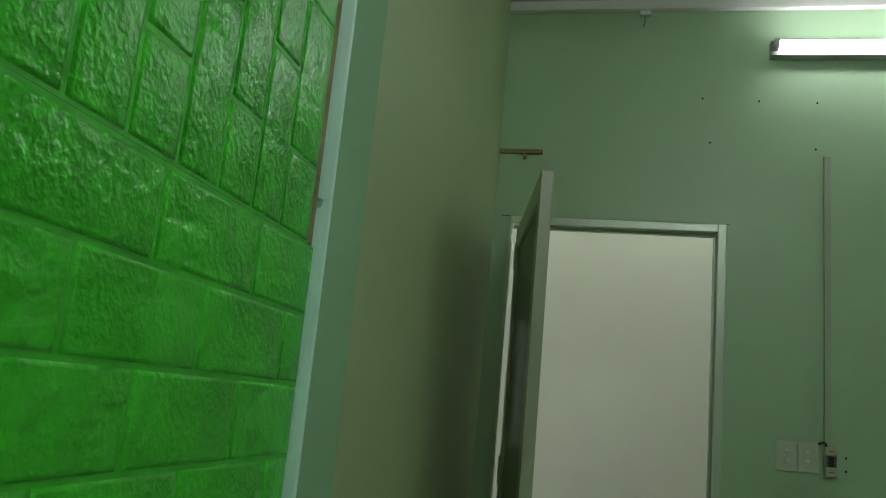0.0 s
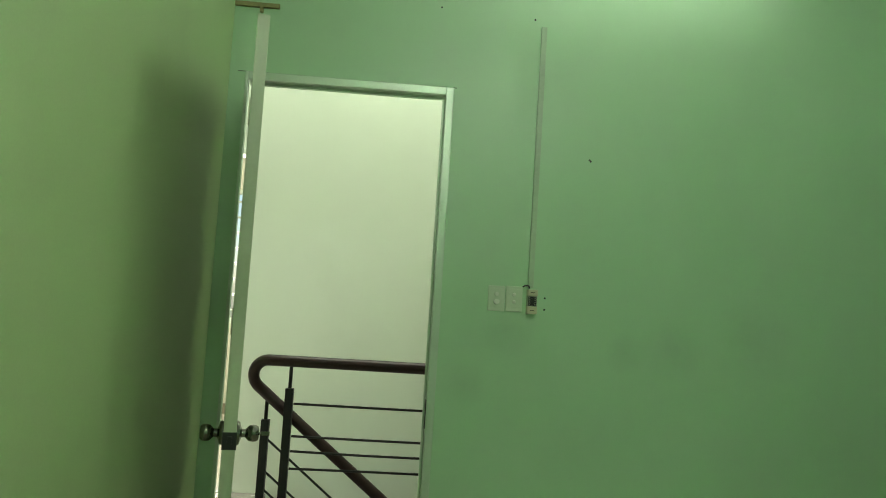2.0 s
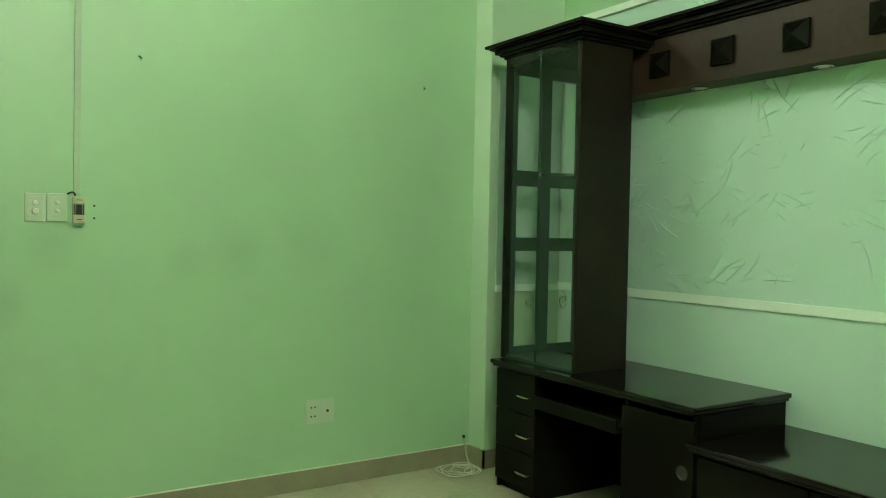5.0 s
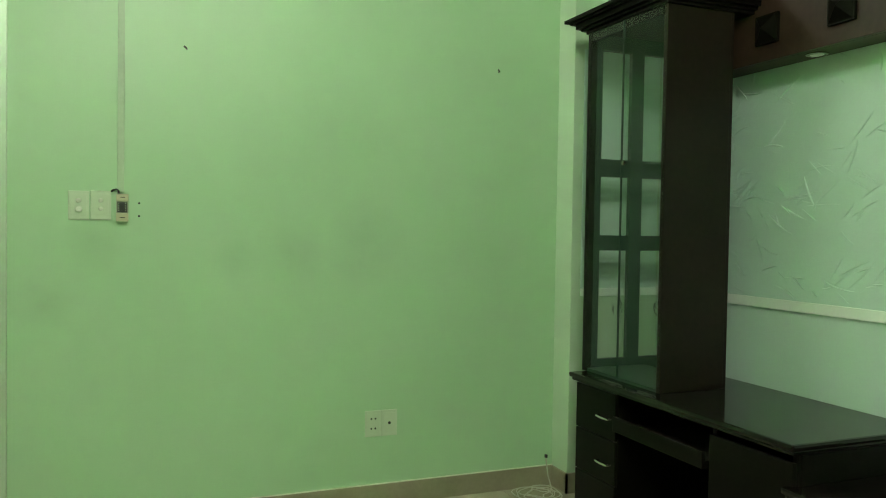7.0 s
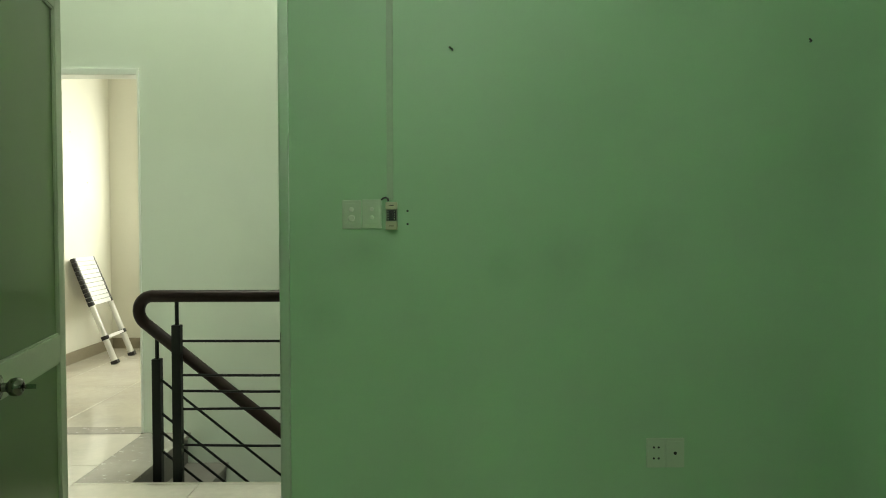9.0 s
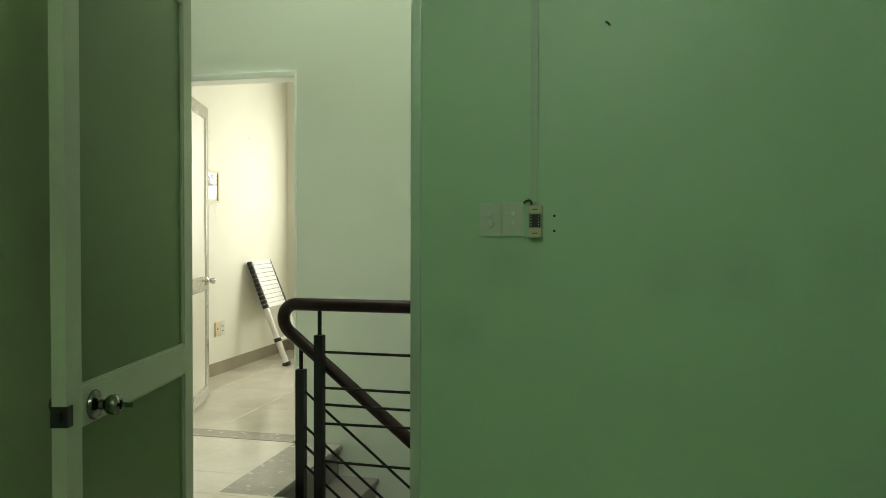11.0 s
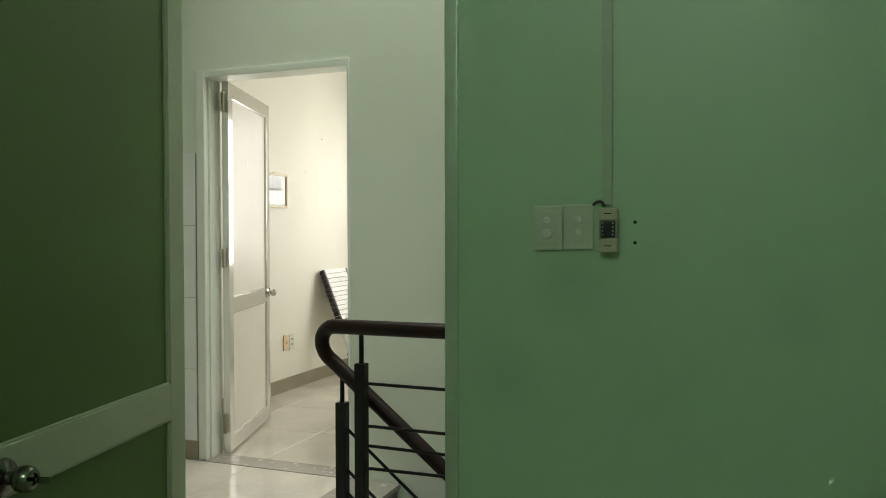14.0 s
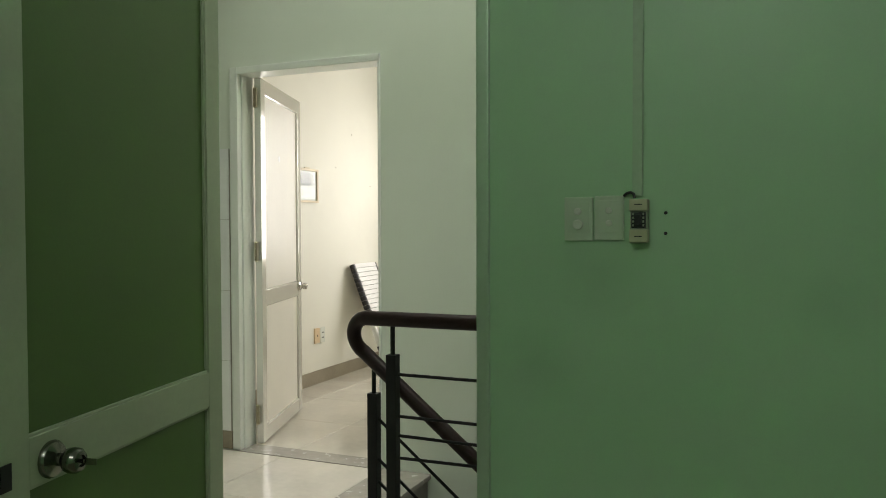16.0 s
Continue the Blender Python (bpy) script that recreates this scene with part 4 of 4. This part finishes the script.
def ladder():
    """Telescopic ladder, half pushed together, in its own frame: x across, y out of the steps, z along the stiles."""
    lad = thing("telescopic_ladder", "silver telescopic ladder, half collapsed, leaning on the cream wall", "ladder")
    for x, s in ((0.0, 1), (0.46, -1)):
        st = bmesh.new()
        lathe(st, ((0.026, 0.02), (0.026, 0.56)), (x, 0, 0), (0, 0, 1), 16)
        stile = part("stile", st, LADDERALU, lad, "", True)
        part("foot", boxes((x - 0.032, x + 0.032, -0.03, 0.03, 0.0, 0.035), bevel=0.006), BLACK, stile, "black rubber foot")
    part("rung", boxes((0.025, 0.435, -0.02, 0.02, 0.235, 0.262), bevel=0.004), LADDERWHITE, lad)
    for x in (0.0, 0.46):
        part("collar", lathe(bmesh.new(), ((0.033, 0), (0.034, 0.004), (0.034, 0.03), (0.033, 0.034)), (x, 0, 0.232), (0, 0, 1), 14), BLACK, lad, "black plastic collar", True)
    for i in range(11):
        z, r = 0.55 + 0.041 * i, 0.029 - 0.0007 * i
        part("rung", boxes((0.02, 0.44, -0.022, 0.022, z + 0.001, z + 0.0385), bevel=0.004), LADDERWHITE, lad)
        for x in (0.0, 0.46):
            part("collar", lathe(bmesh.new(), ((r - 0.002, 0), (r, 0.004), (r, 0.033), (r - 0.002, 0.037)), (x, 0, z), (0, 0, 1), 14), BLACK, lad, "black plastic collar", True)
    return lad


lad = ladder()
foot, top, across = Vector((-1.462, 7.565, 0.0)), Vector((-1.82, 7.50, 0.93)), Vector((-0.03, 0.46, 0.0))
zz = (top - foot).normalized()
xx = across.normalized()
yy = zz.cross(xx).normalized()
zz = xx.cross(yy).normalized()
lad.matrix_world = Matrix.Translation(foot) @ Matrix((xx, yy, zz)).transposed().to_4x4()

pic = thing("picture_frame", "small gilt picture frame with a print under glass, window glare painted in", "picture", "", (GX, 6.895, 1.578))
part("print", boxes((0.004, 0.010, -0.135, 0.135, -0.115, 0.115)), PRINT, pic)
# Darker part of the painted window reflection.
part("reflection_patch", boxes((0.0101, 0.0106, -0.12, 0.06, 0.0, 0.10)), PRINTDARK, pic, "grey patch painted as part of the window reflection")
part("frame", boxes((0.0, 0.022, -0.15, 0.15, 0.115, 0.132), (0.0, 0.022, -0.15, 0.15, -0.132, -0.115), (0.0, 0.0215, -0.15, -0.133, -0.115, 0.115), (0.0, 0.0215, 0.133, 0.15, -0.115, 0.115), bevel=0.002), GOLD, pic)
part("glass", boxes((0.011, 0.0125, -0.133, 0.133, -0.115, 0.115)), GLASS, pic)
part("hanging_ring", boxes((0.002, 0.012, -0.03, 0.03, 0.133, 0.142)), GOLD, pic)
s1 = thing("socket_plate", "yellowed power socket plate on the cream wall", "socket", "plates in the far room", (GX, 7.03, 0.385))
part("plate", boxes((0.0, 0.010, -0.036, 0.036, -0.06, 0.06), bevel=0.003), ORANGE, s1)
part("socket_hole", lathe(bmesh.new(), ((0.008, 0), (0.008, 0.001)), (0.010, 0, 0.0), (1, 0, 0), 10), BLACK, s1)
s2 = thing("socket_plate", "ivory double power socket plate on the cream wall", "socket", "plates in the far room", (GX, 7.11, 0.383))
part("plate", boxes((0.0, 0.010, -0.036, 0.036, -0.06, 0.06), bevel=0.003), BUTTON, s2)
for dz in (0.02, -0.02):
    part("socket_hole", boxes((0.0101, 0.0112, -0.013, 0.013, dz - 0.004, dz + 0.004)), BLACK, s2)
for y, z in ((7.35, 1.75), (7.95, 1.62), (7.62, 2.05)):
    nl = thing("wall_plug", "dark plugged screw hole in the cream wall", "wall plug", "screw holes in the wall")
    part("plug", lathe(bmesh.new(), ((0.006, 0), (0.006, 0.002), (0.003, 0.003)), (GX, y, z), (1, 0, 0), 10), BRASS, nl)

# ---- pieces: foam bricks and tiles ----
def slab_mesh(name, sx, sy, sz, bevel, mat):
    """A piece with its top face on +z shrunk by a chamfer."""
    bm = bmesh.new()
    ring = []
    for inset, z in ((0.0, 0.0), (0.0, sz - bevel), (bevel, sz)):
        ring.append([bm.verts.new((x, y, z)) for x, y in ((inset, inset), (sx - inset, inset), (sx - inset, sy - inset), (inset, sy - inset))])
    for a, b in zip(ring, ring[1:]):
        for i in range(4):
            bm.faces.new((a[i], a[(i + 1) % 4], b[(i + 1) % 4], b[i]))
    bm.faces.new(ring[-1])
    me = bpy.data.meshes.new(name)
    bm.to_mesh(me)
    bm.free()
    me.materials.append(mat)
    return me


def piece(name, me, m, parent):
    ob = new(name, me)
    ob.parent = parent
    ob.matrix_world = m
    return ob


MESHES = {}


def sized(name, sx, sy, sz, bevel, mat):
    key = (name, round(sx, 3), round(sy, 3), mat.name)
    if key not in MESHES:
        MESHES[key] = slab_mesh(name, sx, sy, sz, bevel, mat)
    return MESHES[key]


def tiling(name, x0, x1, y0, y1, step, ox, oy, parent, mat, top=0.0, thick=0.0075, gap=0.0025):
    ix = math.floor((x0 - ox) / step)
    while ox + ix * step < x1 - 1e-6:
        a, b = max(x0, ox + ix * step), min(x1, ox + (ix + 1) * step)
        iy = math.floor((y0 - oy) / step)
        while oy + iy * step < y1 - 1e-6:
            c, d = max(y0, oy + iy * step), min(y1, oy + (iy + 1) * step)
            if b - a > 0.02 and d - c > 0.02:
                piece(name, sized(name, b - a - gap, d - c - gap, thick, 0.001, mat), pose(a + gap / 2, c + gap / 2, top - thick), parent)
            iy += 1
        ix += 1


room_floor = tagged(part("floor", boxes((LX, RX, BACK, FY, -0.012, -0.0078)), GROUT), "cream polished ceramic floor tiles with thin joints", "floor", "", "structure")
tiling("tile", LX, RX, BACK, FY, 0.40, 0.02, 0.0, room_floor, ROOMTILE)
land_floor = tagged(part("floor_landing", boxes((-2.2, -0.36, SY, WY - 0.03, -0.012, -0.0078), (-2.2, 2.6, FY + FT, SY - 0.03, -0.012, -0.0078)), GROUT), "cream polished landing tiles", "floor", "", "structure")
tiling("tile", -2.2, -0.36, 4.33, WY - 0.03, 0.60, -0.36, 4.63, land_floor, TILE)
tiling("tile", -2.2, 2.6, FY, SY - 0.03, 0.60, -0.36, 4.63, land_floor, TILE)
far_floor = tagged(part("floor_far", boxes((GX, 1.6, WY + 0.12, GB, -0.012, -0.0078)), GROUT), "cream polished far room tiles", "floor", "", "structure")
tiling("tile", GX, 1.6, WY + 0.12, GB, 0.60, -0.36, WY + 0.12, far_floor, TILE)

# bricks of the foam panels: local z of a piece points out of the wall
def moulded_brick(sx, sy):
    """A soft brick face whose edges roll gently down into the joint."""
    key = ("brick", round(sx, 3), round(sy, 3))
    if key not in MESHES:
        bm = bmesh.new()
        rings = [[bm.verts.new((x, y, z)) for x, y in ((i, i), (sx - i, i), (sx - i, sy - i), (i, sy - i))]
                 for i, z in ((0.0, -0.0012), (0.0020, 0.0004), (0.0034, 0.0020), (0.0064, 0.0024))]
        for a, b in zip(rings, rings[1:]):
            for i in range(4):
                bm.faces.new((a[i], a[(i + 1) % 4], b[(i + 1) % 4], b[i]))
        bm.faces.new(rings[-1])
        me = bpy.data.meshes.new("brick")
        bm.to_mesh(me)
        bm.free()
        me.materials.append(FOAM)
        me.shade_smooth()
        MESHES[key] = me
    return MESHES[key]


def foam_brick(y, z, ly, lz, parent):
    me = moulded_brick(lz, ly)
    m = Matrix(((0, 0, 1, PX + 0.0055), (0, 1, 0, y), (-1, 0, 0, z + lz), (0, 0, 0, 1)))
    piece("brick", me, m, parent)


ROW, UP, LEN, GAP = 0.0805, 0.0705, 0.18, 0.0012
for r in range(12):
    z0 = 1.505 - ROW * (r + 1)
    y = 1.15 + LEN - (0.0 if r % 2 else LEN / 2)
    while y > 0.25:
        end = min(y, 1.209)
        if end - (y - LEN) > 0.02:
            foam_brick(y - LEN + GAP / 2, z0 + GAP / 2, end - (y - LEN) - GAP, ROW - GAP, lower)
        y -= LEN
for r in range(12):
    y0 = 1.174 - UP * (r + 1)
    z = 1.508 - (0.0 if r % 2 else LEN / 2)
    while z < 2.6:
        low = max(z, 1.508)
        foam_brick(y0 + GAP / 2, low + GAP / 2, UP - GAP + (0.0 if r else 0.015), z + LEN - low - GAP, upper)
        z += LEN

# wall tiles of the landing wainscot
for i in range(3):
    for k in range(4):
        me = sized("wall_tile", 0.3, 0.395, 0.005, 0.001, WALLTILE)
        m = Matrix(((1, 0, 0, F0 - 0.013 - 0.3025 * (i + 1)), (0, 0, -1, WY - 0.0055), (0, 1, 0, 0.102 + 0.3975 * k), (0, 0, 0, 1)))
        piece("wall_tile", me, m, wain)
